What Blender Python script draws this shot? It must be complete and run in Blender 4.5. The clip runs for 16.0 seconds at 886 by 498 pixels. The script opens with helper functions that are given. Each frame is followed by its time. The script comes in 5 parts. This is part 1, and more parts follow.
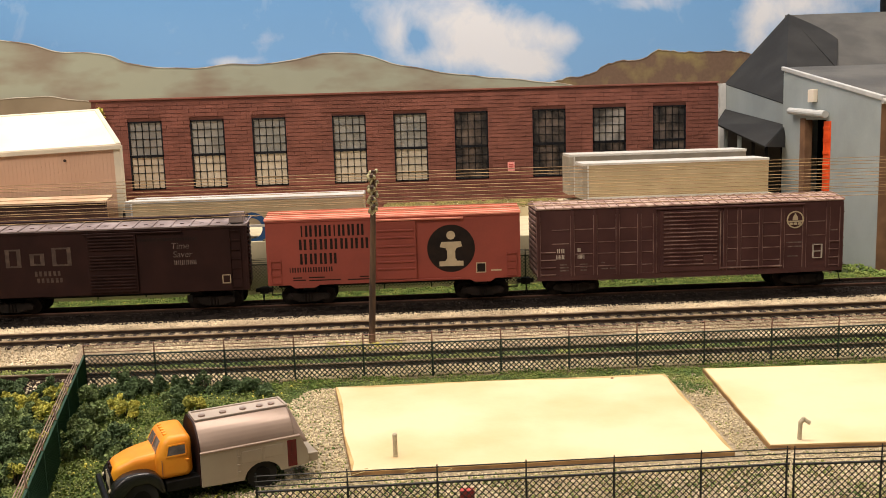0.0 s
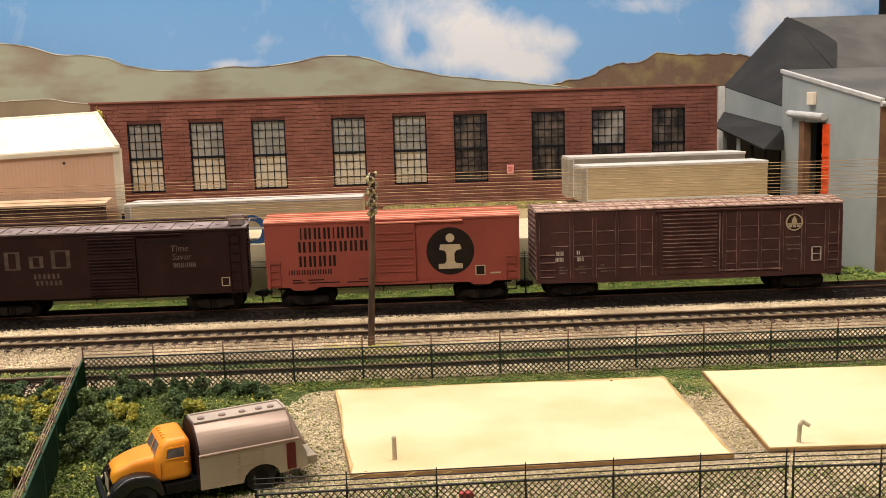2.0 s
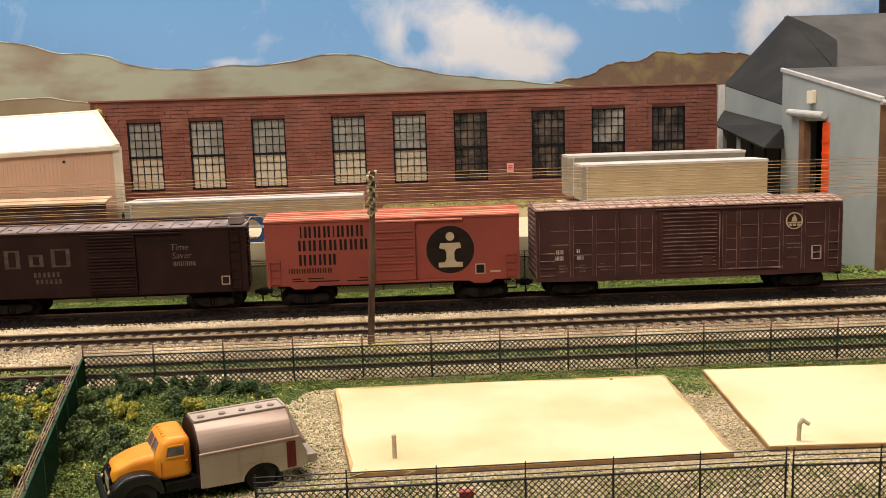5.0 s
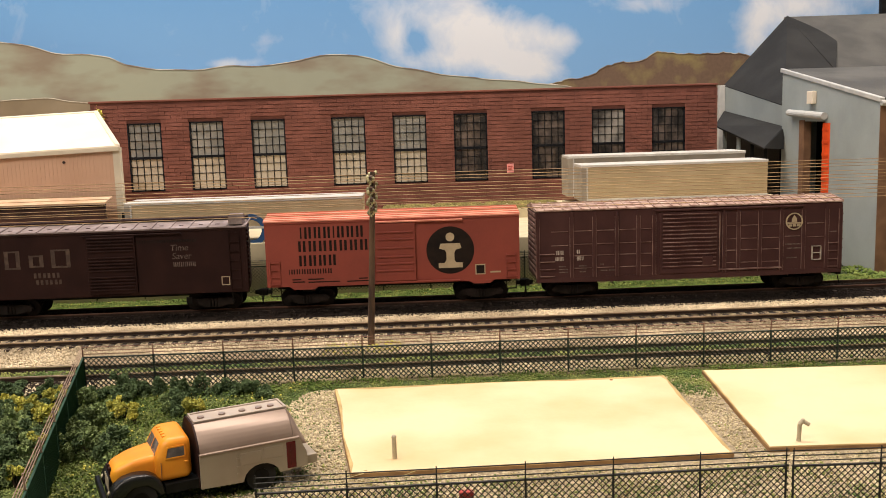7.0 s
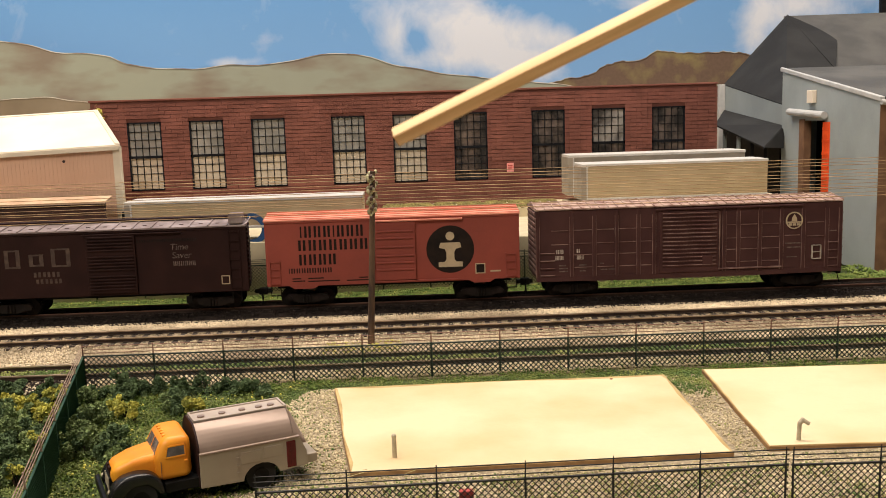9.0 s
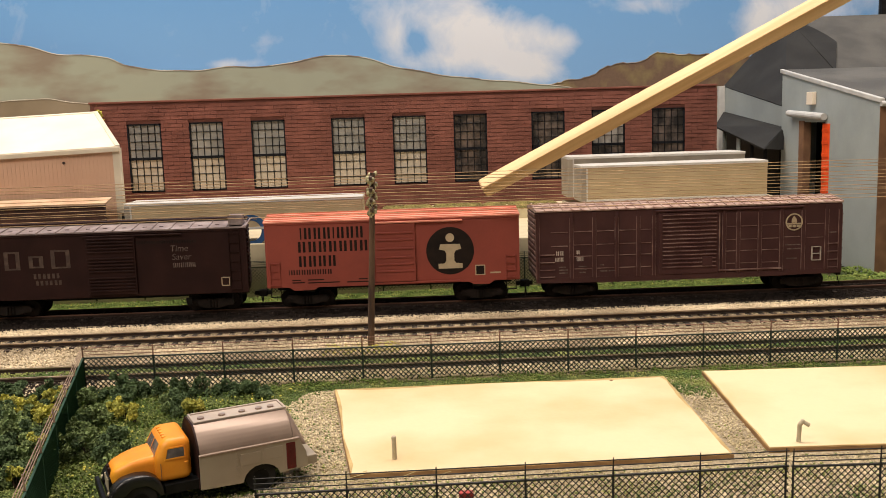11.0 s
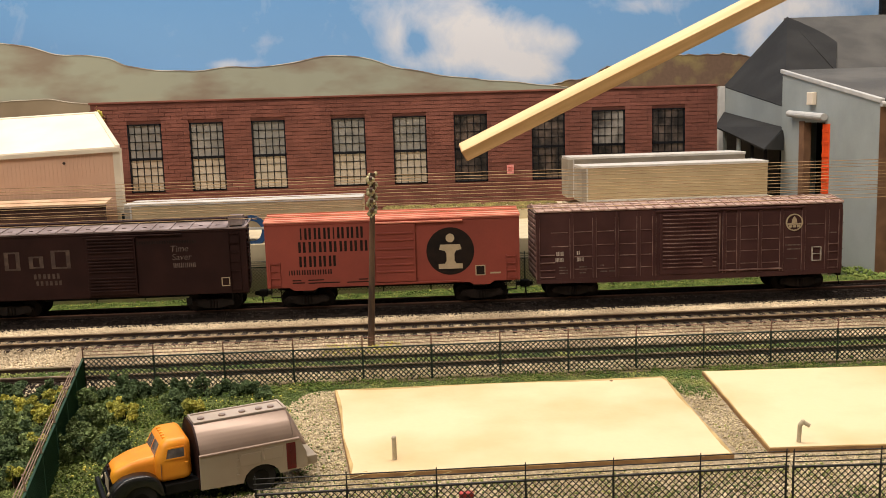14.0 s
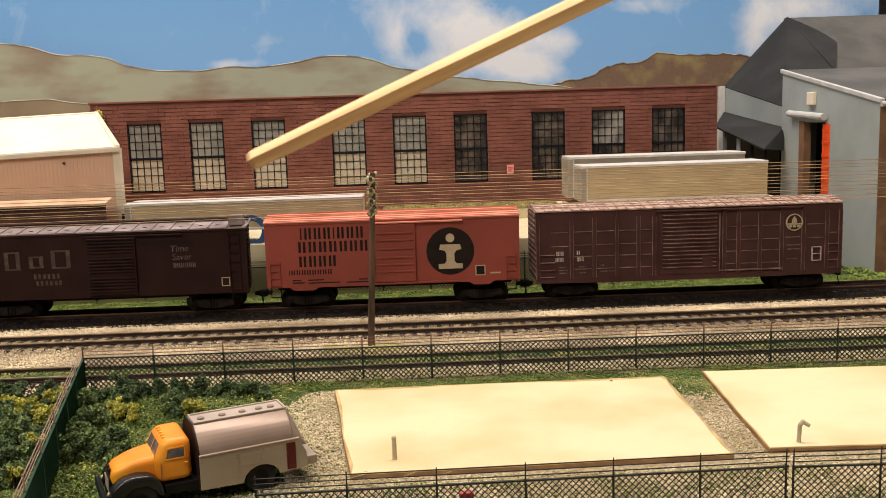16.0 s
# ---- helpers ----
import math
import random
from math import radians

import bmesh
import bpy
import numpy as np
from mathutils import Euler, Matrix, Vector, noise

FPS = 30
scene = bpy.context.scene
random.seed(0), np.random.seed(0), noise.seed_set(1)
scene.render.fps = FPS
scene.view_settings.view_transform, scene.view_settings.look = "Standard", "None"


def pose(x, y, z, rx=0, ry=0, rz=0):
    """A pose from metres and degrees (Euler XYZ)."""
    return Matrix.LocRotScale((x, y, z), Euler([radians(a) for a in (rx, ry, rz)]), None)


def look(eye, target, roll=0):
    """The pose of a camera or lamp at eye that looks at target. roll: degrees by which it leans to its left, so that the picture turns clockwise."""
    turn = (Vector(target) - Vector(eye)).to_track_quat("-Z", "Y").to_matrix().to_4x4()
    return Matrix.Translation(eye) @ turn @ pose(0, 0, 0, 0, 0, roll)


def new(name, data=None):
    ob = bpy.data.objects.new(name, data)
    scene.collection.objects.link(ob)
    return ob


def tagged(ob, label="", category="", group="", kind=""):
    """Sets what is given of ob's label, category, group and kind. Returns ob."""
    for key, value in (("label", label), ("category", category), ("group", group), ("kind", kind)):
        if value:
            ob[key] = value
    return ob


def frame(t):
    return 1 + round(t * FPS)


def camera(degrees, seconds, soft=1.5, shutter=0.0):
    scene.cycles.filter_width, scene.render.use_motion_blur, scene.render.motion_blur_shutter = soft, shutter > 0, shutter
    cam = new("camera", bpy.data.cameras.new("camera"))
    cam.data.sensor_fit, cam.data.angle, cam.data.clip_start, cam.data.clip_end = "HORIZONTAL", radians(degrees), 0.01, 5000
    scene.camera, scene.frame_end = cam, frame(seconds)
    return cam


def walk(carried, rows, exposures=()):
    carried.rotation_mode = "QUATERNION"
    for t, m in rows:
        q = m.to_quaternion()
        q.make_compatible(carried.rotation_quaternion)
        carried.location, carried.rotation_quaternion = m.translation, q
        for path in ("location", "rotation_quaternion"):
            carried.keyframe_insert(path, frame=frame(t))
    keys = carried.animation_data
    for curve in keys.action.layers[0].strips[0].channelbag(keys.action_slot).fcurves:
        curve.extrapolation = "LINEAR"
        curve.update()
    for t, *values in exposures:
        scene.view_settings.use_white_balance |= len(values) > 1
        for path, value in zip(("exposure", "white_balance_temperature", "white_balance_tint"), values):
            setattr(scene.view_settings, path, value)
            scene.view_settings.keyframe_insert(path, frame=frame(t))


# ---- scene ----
LENS = 52.2
cam = camera(LENS, 16.0, soft=0.9, shutter=0.5)
MM = 0.001

# the phone: eye height, tilt and turn, with the small shake of the grip
SHAKE = ((0.0, -3.0, 1.5), (0.5, -0.5, 1.0), (1.0, 0.2, 0.0), (1.5, 1.5, 0), (2.0, 1.5, 0), (2.5, 1.5, 0), (3.0, 2.5, 0),
         (3.5, 1.5, 0), (4.0, 0.2, 0), (6.5, -1.3, 0), (7.0, 0, 0), (7.5, 0, 0), (8.0, 0, 0), (8.5, -0.4, 0), (9.0, -1.6, 0),
         (11.5, 1.5, -0.3), (12.0, 1.5, 0), (12.5, 1.6, 0), (13.0, 1.6, 0), (13.5, 2.2, 0), (14.0, 1.7, 0), (14.5, 1.6, 0),
         (15.0, 0.2, 0), (15.5, 1.0, 0), (16.0, 1.6, 0))
walk(cam, [(t, pose(0, 0, 0.1099, 81.865 + dv * 0.0358, 0, -1.8626 + dh * 0.0358) @ pose(0, 0, 0, 0, 0, -1.7857)) for t, dv, dh in SHAKE],
     exposures=[(0.0, 0.09), (7.0, 0.09), (9.0, 0.02), (12.0, -0.03), (16.0, -0.03)])

# ---- light ----
world = bpy.data.worlds.new("room_air")
scene.world = world
world.use_nodes = True
world.node_tree.nodes["Background"].inputs[0].default_value = (1.0, 0.93, 0.86, 1)
world.node_tree.nodes["Background"].inputs[1].default_value = 0.33


def area_lamp(name, at, target, w, h, power, colour):
    d = bpy.data.lights.new(name, "AREA")
    d.shape, d.size, d.size_y, d.energy, d.color = "RECTANGLE", w, h, power, colour
    ob = new(name, d)
    ob.matrix_world = look(at, target)
    return ob


area_lamp("layout_lamp", (0.05, 0.55, 1.25), (0.05, 0.58, 0.0), 1.3, 0.16, 25.5, (1.0, 0.865, 0.745))
# added fill from the front, unseen, to brighten the upright faces
area_lamp("room_lamp", (-0.7, -0.6, 1.38), (0.0, 0.5, 0.0), 1.0, 0.5, 24.0, (1.0, 0.875, 0.765))


# ---- materials ----
def material(name, colour, second=None, rough=0.6, metal=0.0, scale=400.0, fine=2500.0, bump=0.15, vary=0.12, mixpos=(0.4, 0.65), spec=0.4, placed=False, stretch=None):
    m = bpy.data.materials.new(name)
    m.use_nodes = True
    nt = m.node_tree
    b = nt.nodes["Principled BSDF"]
    b.inputs["Roughness"].default_value, b.inputs["Metallic"].default_value = rough, metal
    b.inputs["Specular IOR Level"].default_value = spec
    tc = nt.nodes.new("ShaderNodeTexCoord")
    n1, n2 = nt.nodes.new("ShaderNodeTexNoise"), nt.nodes.new("ShaderNodeTexNoise")
    n1.inputs["Scale"].default_value, n2.inputs["Scale"].default_value = scale, fine
    n1.inputs["Detail"].default_value, n2.inputs["Detail"].default_value = 4, 2
    for n in (n1, n2):
        nt.links.new(nt.nodes.new("ShaderNodeNewGeometry").outputs["Position"] if placed else tc.outputs["Object"], n.inputs["Vector"])
    if stretch:
        mp = nt.nodes.new("ShaderNodeMapping")
        mp.inputs["Scale"].default_value = stretch
        nt.links.new(tc.outputs["Object"], mp.inputs["Vector"])
        nt.links.new(mp.outputs["Vector"], n1.inputs["Vector"])
    ramp = nt.nodes.new("ShaderNodeValToRGB")
    ramp.color_ramp.elements[0].position, ramp.color_ramp.elements[1].position = mixpos
    second = second or tuple(c * (1 - 2 * vary) for c in colour)
    ramp.color_ramp.elements[0].color, ramp.color_ramp.elements[1].color = (*second, 1), (*colour, 1)
    nt.links.new(n1.outputs["Fac"], ramp.inputs["Fac"])
    info = nt.nodes.new("ShaderNodeObjectInfo")
    geo = nt.nodes.new("ShaderNodeNewGeometry")
    add = nt.nodes.new("ShaderNodeMath")
    add.operation = "ADD"
    nt.links.new(info.outputs["Random"], add.inputs[0])
    nt.links.new(geo.outputs["Random Per Island"], add.inputs[1])
    add2 = nt.nodes.new("ShaderNodeMath")
    add2.operation = "ADD"
    nt.links.new(add.outputs[0], add2.inputs[0])
    nt.links.new(n2.outputs["Fac"], add2.inputs[1])
    rng = nt.nodes.new("ShaderNodeMapRange")
    rng.inputs["From Min"].default_value, rng.inputs["From Max"].default_value = 0.4, 2.1
    rng.inputs["To Min"].default_value, rng.inputs["To Max"].default_value = 1 - vary, 1 + vary
    nt.links.new(add2.outputs[0], rng.inputs["Value"])
    mul = nt.nodes.new("ShaderNodeVectorMath")
    mul.operation = "SCALE"
    nt.links.new(ramp.outputs["Color"], mul.inputs[0])
    nt.links.new(rng.outputs["Result"], mul.inputs["Scale"])
    nt.links.new(mul.outputs["Vector"], b.inputs["Base Color"])
    bp = nt.nodes.new("ShaderNodeBump")
    bp.inputs["Strength"].default_value, bp.inputs["Distance"].default_value = bump, 0.0003
    nt.links.new(n2.outputs["Fac"], bp.inputs["Height"])
    nt.links.new(bp.outputs["Normal"], b.inputs["Normal"])
    return m


M_GRASS = material("grass_turf", (0.095, 0.115, 0.040), (0.050, 0.068, 0.026), 0.95, scale=60, fine=1500, bump=0.8, vary=0.3, spec=0.1)
M_LAWN = material("bright_turf", (0.20, 0.245, 0.07), (0.095, 0.145, 0.036), 0.95, scale=120, fine=1500, bump=0.8, vary=0.3, spec=0.1)
M_TUFT = material("foam_tufts", (0.27, 0.285, 0.095), (0.095, 0.145, 0.048), 0.95, scale=70, vary=0.45, spec=0.1)
M_BUSH = material("dark_bush", (0.128, 0.180, 0.082), (0.066, 0.102, 0.050), 0.9, scale=80, vary=0.32, spec=0.12)
M_BUSH2 = material("mid_bush", (0.225, 0.285, 0.115), (0.125, 0.172, 0.072), 0.9, scale=80, vary=0.35, spec=0.12)
M_YELLOW = material("yellow_bush", (0.54, 0.48, 0.095), (0.33, 0.34, 0.08), 0.9, scale=120, vary=0.28, spec=0.15)
M_WEED = material("olive_weeds", (0.28, 0.24, 0.08), (0.15, 0.125, 0.05), 0.9, scale=120, vary=0.4, spec=0.15)
M_STONE = material("ballast_stone", (0.59, 0.495, 0.345), (0.34, 0.275, 0.185), 0.85, scale=30, vary=0.5, spec=0.2)
M_GRAVEL = material("yard_gravel", (0.63, 0.54, 0.365), (0.43, 0.36, 0.22), 0.85, scale=30, vary=0.36, spec=0.15)
M_DIRT = material("ballast_bed", (0.37, 0.305, 0.21), (0.22, 0.18, 0.12), 0.95, scale=500, fine=2000, bump=0.9, vary=0.3, spec=0.1)
# dark ballast; its near-black also carries the shade under the train
M_DARKBED = material("dark_and_shade_ballast", (0.028, 0.022, 0.019), (0.015, 0.012, 0.0105), 0.9, scale=150, fine=2000, bump=0.9, vary=0.3, spec=0.06)
M_DARKSTONE = material("dark_and_shade_stone", (0.040, 0.031, 0.026), (0.018, 0.0145, 0.0125), 0.85, scale=30, vary=0.5, spec=0.12)
M_TIE = material("tie_wood", (0.045, 0.032, 0.024), (0.022, 0.016, 0.013), 0.85, scale=300, vary=0.35)
M_RAIL = material("rail_side", (0.055, 0.036, 0.026), (0.035, 0.023, 0.017), 0.6, 0.5, scale=200, vary=0.2)
M_RAILTOP = material("rail_head", (0.60, 0.47, 0.34), (0.42, 0.31, 0.21), 0.35, 0.8, scale=200, vary=0.1)
M_RAILDULL = material("rusty_rail_head", (0.17, 0.088, 0.06), (0.085, 0.042, 0.03), 0.5, 0.4, scale=60, vary=0.2)
M_DOCK = material("red_brown_dock_boards", (0.085, 0.036, 0.024), (0.05, 0.022, 0.016), 0.8, scale=100, vary=0.25)
M_PAD = material("cream_board", (0.69, 0.57, 0.36), (0.57, 0.42, 0.215), 0.55, scale=15, fine=500, bump=0.12, vary=0.05, spec=0.25, mixpos=(0.34, 0.56))
M_PADEDGE = material("stained_board_rim", (0.52, 0.385, 0.17), (0.36, 0.25, 0.10), 0.8, scale=70, vary=0.15)
M_CUTEDGE = material("cut_board_edge", (0.30, 0.18, 0.075), (0.20, 0.115, 0.05), 0.85, scale=120, vary=0.2)
M_FENCE = material("fence_green", (0.014, 0.030, 0.020), (0.009, 0.018, 0.013), 0.6, scale=300, vary=0.2)
M_FENCEGREEN = material("fence_panel_green", (0.034, 0.095, 0.06), (0.026, 0.075, 0.046), 0.6, scale=60, vary=0.12)
M_FENCEWIRE = material("pale_rusty_wire", (0.36, 0.26, 0.20), (0.22, 0.14, 0.10), 0.6, scale=200, vary=0.2)
M_FENCEBLACK = material("fence_black", (0.018, 0.016, 0.014), (0.012, 0.011, 0.010), 0.6, scale=300, vary=0.2)
M_POST = material("rusty_wire", (0.25, 0.135, 0.095), (0.15, 0.08, 0.055), 0.7, scale=300, vary=0.2)
M_BRICK = material("red_brick", (0.215, 0.087, 0.067), (0.165, 0.067, 0.052), 0.85, scale=60, fine=1300, bump=1.0, vary=0.13, spec=0.12, placed=True)
M_MORTAR = material("dark_mortar", (0.150, 0.062, 0.048), (0.125, 0.052, 0.040), 0.9, scale=80, vary=0.12, spec=0.1)
M_FRAME = material("window_black", (0.010, 0.011, 0.014), None, 0.6, scale=200, vary=0.2, spec=0.1)
M_PANEWHITE = material("shade_pane", (0.56, 0.50, 0.41), (0.48, 0.42, 0.33), 0.35, scale=60, vary=0.08, placed=True)
M_PANEGREY = material("frosted_pane", (0.34, 0.33, 0.30), (0.22, 0.22, 0.205), 0.3, scale=60, vary=0.15, placed=True)
# brownish blotches paint reflections over the dim interior into the pane colour
M_PANEDARK = material("dark_reflection_pane", (0.16, 0.125, 0.105), (0.028, 0.026, 0.025), 0.15, scale=55, vary=0.35, mixpos=(0.42, 0.62), placed=True)
M_PANEMIX = material("hazy_pane", (0.36, 0.34, 0.31), (0.06, 0.055, 0.05), 0.2, scale=45, vary=0.25, mixpos=(0.36, 0.58), placed=True)
M_ORANGE = material("orange_car_paint", (0.285, 0.062, 0.043), (0.225, 0.051, 0.036), 0.6, scale=28, fine=900, bump=0.12, vary=0.1, spec=0.3)
M_ROOFPINK = material("faded_orange_roof", (0.72, 0.30, 0.21), (0.58, 0.20, 0.135), 0.6, scale=60, vary=0.08)
M_MAROON = material("maroon_car_paint", (0.078, 0.0355, 0.033), (0.060, 0.027, 0.0255), 0.6, scale=60, fine=900, bump=0.1, vary=0.08, spec=0.12)
M_MAROONEDGE = material("worn_maroon_rib", (0.29, 0.195, 0.165), (0.13, 0.068, 0.06), 0.6, scale=120, vary=0.15, spec=0.12)
M_MAROONROOF = material("pale_maroon_roof", (0.40, 0.29, 0.235), (0.20, 0.115, 0.092), 0.7, scale=230, vary=0.25, mixpos=(0.36, 0.66))
M_BROWN = material("dark_brown_car_paint", (0.028, 0.0118, 0.0102), (0.021, 0.009, 0.008), 0.6, scale=60, fine=900, bump=0.1, vary=0.1, spec=0.12)
# brown car's roof: overhead light is put into this paler grey
M_BROWNROOF = material("lit_grey_roof", (0.30, 0.245, 0.24), (0.17, 0.13, 0.125), 0.7, scale=100, vary=0.12)
M_BLACK = material("black_plastic", (0.009, 0.0085, 0.008), None, 0.5, scale=300, vary=0.25, spec=0.12)
M_RUST = material("rusty_truck", (0.017, 0.012, 0.010), (0.009, 0.007, 0.006), 0.7, scale=250, vary=0.3, spec=0.12)
M_DECALBLACK = material("black_decal", (0.014, 0.011, 0.010), (0.022, 0.015, 0.012), 0.7, scale=200, vary=0.1, spec=0.1)
M_DECALCREAM = material("cream_decal", (0.50, 0.40, 0.26), None, 0.6, scale=200, vary=0.08)
M_DECALWHITE = material("white_decal", (0.62, 0.56, 0.48), (0.42, 0.36, 0.30), 0.6, scale=400, vary=0.1)
M_DECALGREY = material("faded_decal", (0.19, 0.14, 0.118), (0.07, 0.048, 0.041), 0.6, scale=500, vary=0.1)
M_DECALFAINT = material("very_faded_decal", (0.098, 0.066, 0.048), (0.055, 0.034, 0.027), 0.6, scale=300, vary=0.1)
M_CANOPY = material("tan_canopy", (0.60, 0.42, 0.28), (0.44, 0.29, 0.19), 0.7, scale=80, vary=0.1)
M_SILVER = material("silver_trailer", (0.66, 0.64, 0.60), (0.56, 0.54, 0.50), 0.4, 0.1, scale=80, vary=0.06)
M_TAN = material("tan_trailer_side", (0.515, 0.405, 0.25), (0.45, 0.35, 0.21), 0.5, scale=60, vary=0.06)
M_TRAILEREND = material("grey_trailer_end", (0.37, 0.33, 0.265), (0.29, 0.255, 0.205), 0.5, scale=60, vary=0.08)
M_BLUE = material("blue_logo", (0.03, 0.09, 0.22), None, 0.6, scale=100, vary=0.05)
M_PEACH = material("peach_siding", (0.66, 0.43, 0.30), (0.60, 0.385, 0.265), 0.6, scale=30, vary=0.05)
M_WHITEROOF = material("white_roof", (0.79, 0.71, 0.585), (0.73, 0.64, 0.51), 0.6, scale=30, vary=0.04)
M_TRIM = material("cream_trim", (0.70, 0.62, 0.48), None, 0.6, scale=60, vary=0.06)
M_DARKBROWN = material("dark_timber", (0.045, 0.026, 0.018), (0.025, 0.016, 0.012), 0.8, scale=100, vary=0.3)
M_CONCRETE = material("cream_concrete", (0.55, 0.48, 0.32), (0.45, 0.39, 0.26), 0.85, scale=60, fine=900, bump=0.3, vary=0.1)
M_GREY = material("grey_wall_paint", (0.345, 0.385, 0.385), (0.285, 0.32, 0.315), 0.7, scale=22, fine=700, bump=0.2, vary=0.06)
M_LIGHTGREY = material("pale_grey_trim", (0.52, 0.52, 0.50), (0.42, 0.42, 0.41), 0.55, scale=80, vary=0.08)
M_TAR = material("dark_tar_paper", (0.032, 0.032, 0.0315), (0.022, 0.022, 0.022), 0.8, scale=28, fine=1200, bump=0.4, vary=0.12, spec=0.12)
M_TAR2 = material("weathered_tar_paper", (0.105, 0.102, 0.094), (0.066, 0.065, 0.062), 0.85, scale=24, fine=1200, bump=0.4, vary=0.12)
M_ORANGEDOOR = material("orange_door", (0.85, 0.10, 0.015), (0.70, 0.07, 0.01), 0.5, scale=140, vary=0.12)
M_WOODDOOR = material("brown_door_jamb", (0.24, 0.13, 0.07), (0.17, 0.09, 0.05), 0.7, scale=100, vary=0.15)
M_SIGNPINK = material("pink_sign", (0.75, 0.22, 0.20), (0.70, 0.32, 0.30), 0.6, scale=600, vary=0.1)
M_POLE = material("pole_wood", (0.120, 0.070, 0.040), (0.04, 0.024, 0.016), 0.85, scale=260, vary=0.4, stretch=(1, 1, 0.2))
M_INSUL = material("green_insulator", (0.48, 0.45, 0.26), (0.22, 0.19, 0.10), 0.4, scale=300, vary=0.3)
M_WIRE = material("wire_thread", (0.38, 0.25, 0.115), (0.24, 0.15, 0.068), 0.6, scale=100, vary=0.2)
M_STICK = material("bare_wood_stick", (0.76, 0.54, 0.30), (0.60, 0.385, 0.19), 0.65, scale=160, fine=900, bump=0.25, vary=0.1, stretch=(0.06, 1, 1))
M_ENDGRAIN = material("stick_end_grain", (0.52, 0.34, 0.18), (0.38, 0.24, 0.12), 0.8, scale=500, vary=0.15)
M_CABYELLOW = material("yellow_cab_paint", (0.80, 0.34, 0.022), (0.74, 0.25, 0.016), 0.42, scale=90, fine=1200, bump=0.06, vary=0.06)
M_TANK = material("silver_tank_paint", (0.305, 0.228, 0.183), (0.265, 0.196, 0.157), 0.38, 0.25, scale=60, bump=0.02, vary=0.04)
# tank paint lightened for the catwalk: light from above is in the colour
M_CATWALK = material("lit_catwalk_paint", (0.42, 0.355, 0.30), (0.36, 0.30, 0.25), 0.5, scale=60, bump=0.03, vary=0.05)
M_SKIRT = material("grey_skirt_paint", (0.35, 0.295, 0.225), (0.30, 0.25, 0.19), 0.5, 0.1, scale=60, bump=0.05, vary=0.04)
M_GLOSSBLACK = material("gloss_black_paint", (0.010, 0.010, 0.010), None, 0.25, scale=200, vary=0.1)
M_DIRTRED = material("red_brown_dirt", (0.30, 0.175, 0.105), (0.17, 0.095, 0.06), 0.9, scale=200, fine=1500, bump=0.8, vary=0.3, spec=0.1)
M_STRAW = material("dry_straw", (0.55, 0.46, 0.22), None, 0.8, scale=200, vary=0.2)
M_TYRE = material("tyre_rubber", (0.016, 0.015, 0.014), None, 0.8, scale=300, vary=0.2)
M_RED = material("red_panel", (0.115, 0.006, 0.010), (0.06, 0.005, 0.007), 0.25, scale=200, vary=0.1)
M_GLASSDARK = material("cab_glass", (0.20, 0.17, 0.16), (0.08, 0.07, 0.07), 0.12, scale=200, vary=0.1)
M_SIGNRED = material("red_sign", (0.40, 0.05, 0.04), None, 0.6, scale=300, vary=0.1)
M_PIPE = material("grey_pipe", (0.48, 0.42, 0.30), (0.38, 0.33, 0.23), 0.5, scale=300, vary=0.1)
M_WALLPAINT = material("room_wall_paint", (0.60, 0.58, 0.55), None, 0.9, scale=3, fine=60, vary=0.04)
M_HILLGREEN = material("painted_hill", (0.30, 0.315, 0.245), (0.225, 0.185, 0.14), 0.9, scale=13, fine=60, bump=0.05, vary=0.06, mixpos=(0.38, 0.58), stretch=(1, 1, 2.6))
M_HILLBROWN = material("painted_brown_hill", (0.215, 0.17, 0.075), (0.135, 0.088, 0.060), 0.9, scale=38, fine=320, bump=0.05, vary=0.3, mixpos=(0.50, 0.68))
M_HILLRIM = material("pale_ridge_edge", (0.62, 0.58, 0.50), (0.26, 0.19, 0.14), 0.9, scale=45, vary=0.1, mixpos=(0.42, 0.56))
M_HILLLOW = material("painted_low_hill", (0.235, 0.19, 0.13), (0.185, 0.145, 0.095), 0.9, scale=16, fine=60, bump=0.05, vary=0.06)


# ---- mesh helpers; all sizes in millimetres ----
def box(bm, x0, x1, y0, y1, z0, z1, bevel=0.0):
    r = bmesh.ops.create_cube(bm, size=1.0, matrix=Matrix.Translation(((x0 + x1) / 2, (y0 + y1) / 2, (z0 + z1) / 2)) @ Matrix.Diagonal((x1 - x0, y1 - y0, z1 - z0, 1)))
    if bevel:
        edges = {e for v in r["verts"] for e in v.link_edges}
        bmesh.ops.bevel(bm, geom=list(edges), offset=bevel, segments=2, affect="EDGES", profile=0.5)
    return bm


def rod(bm, a, b, r, n=8, r2=None):
    a, b = Vector(a), Vector(b)
    d = b - a
    m = Matrix.Translation((a + b) / 2) @ d.to_track_quat("Z", "Y").to_matrix().to_4x4()
    bmesh.ops.create_cone(bm, cap_ends=True, segments=n, radius1=r, radius2=r if r2 is None else r2, depth=d.length, matrix=m)
    return bm


def ball(bm, c, r, sx=1, sy=1, sz=1):
    bmesh.ops.create_icosphere(bm, subdivisions=2, radius=r, matrix=Matrix.Translation(c) @ Matrix.Diagonal((sx, sy, sz, 1)))
    return bm


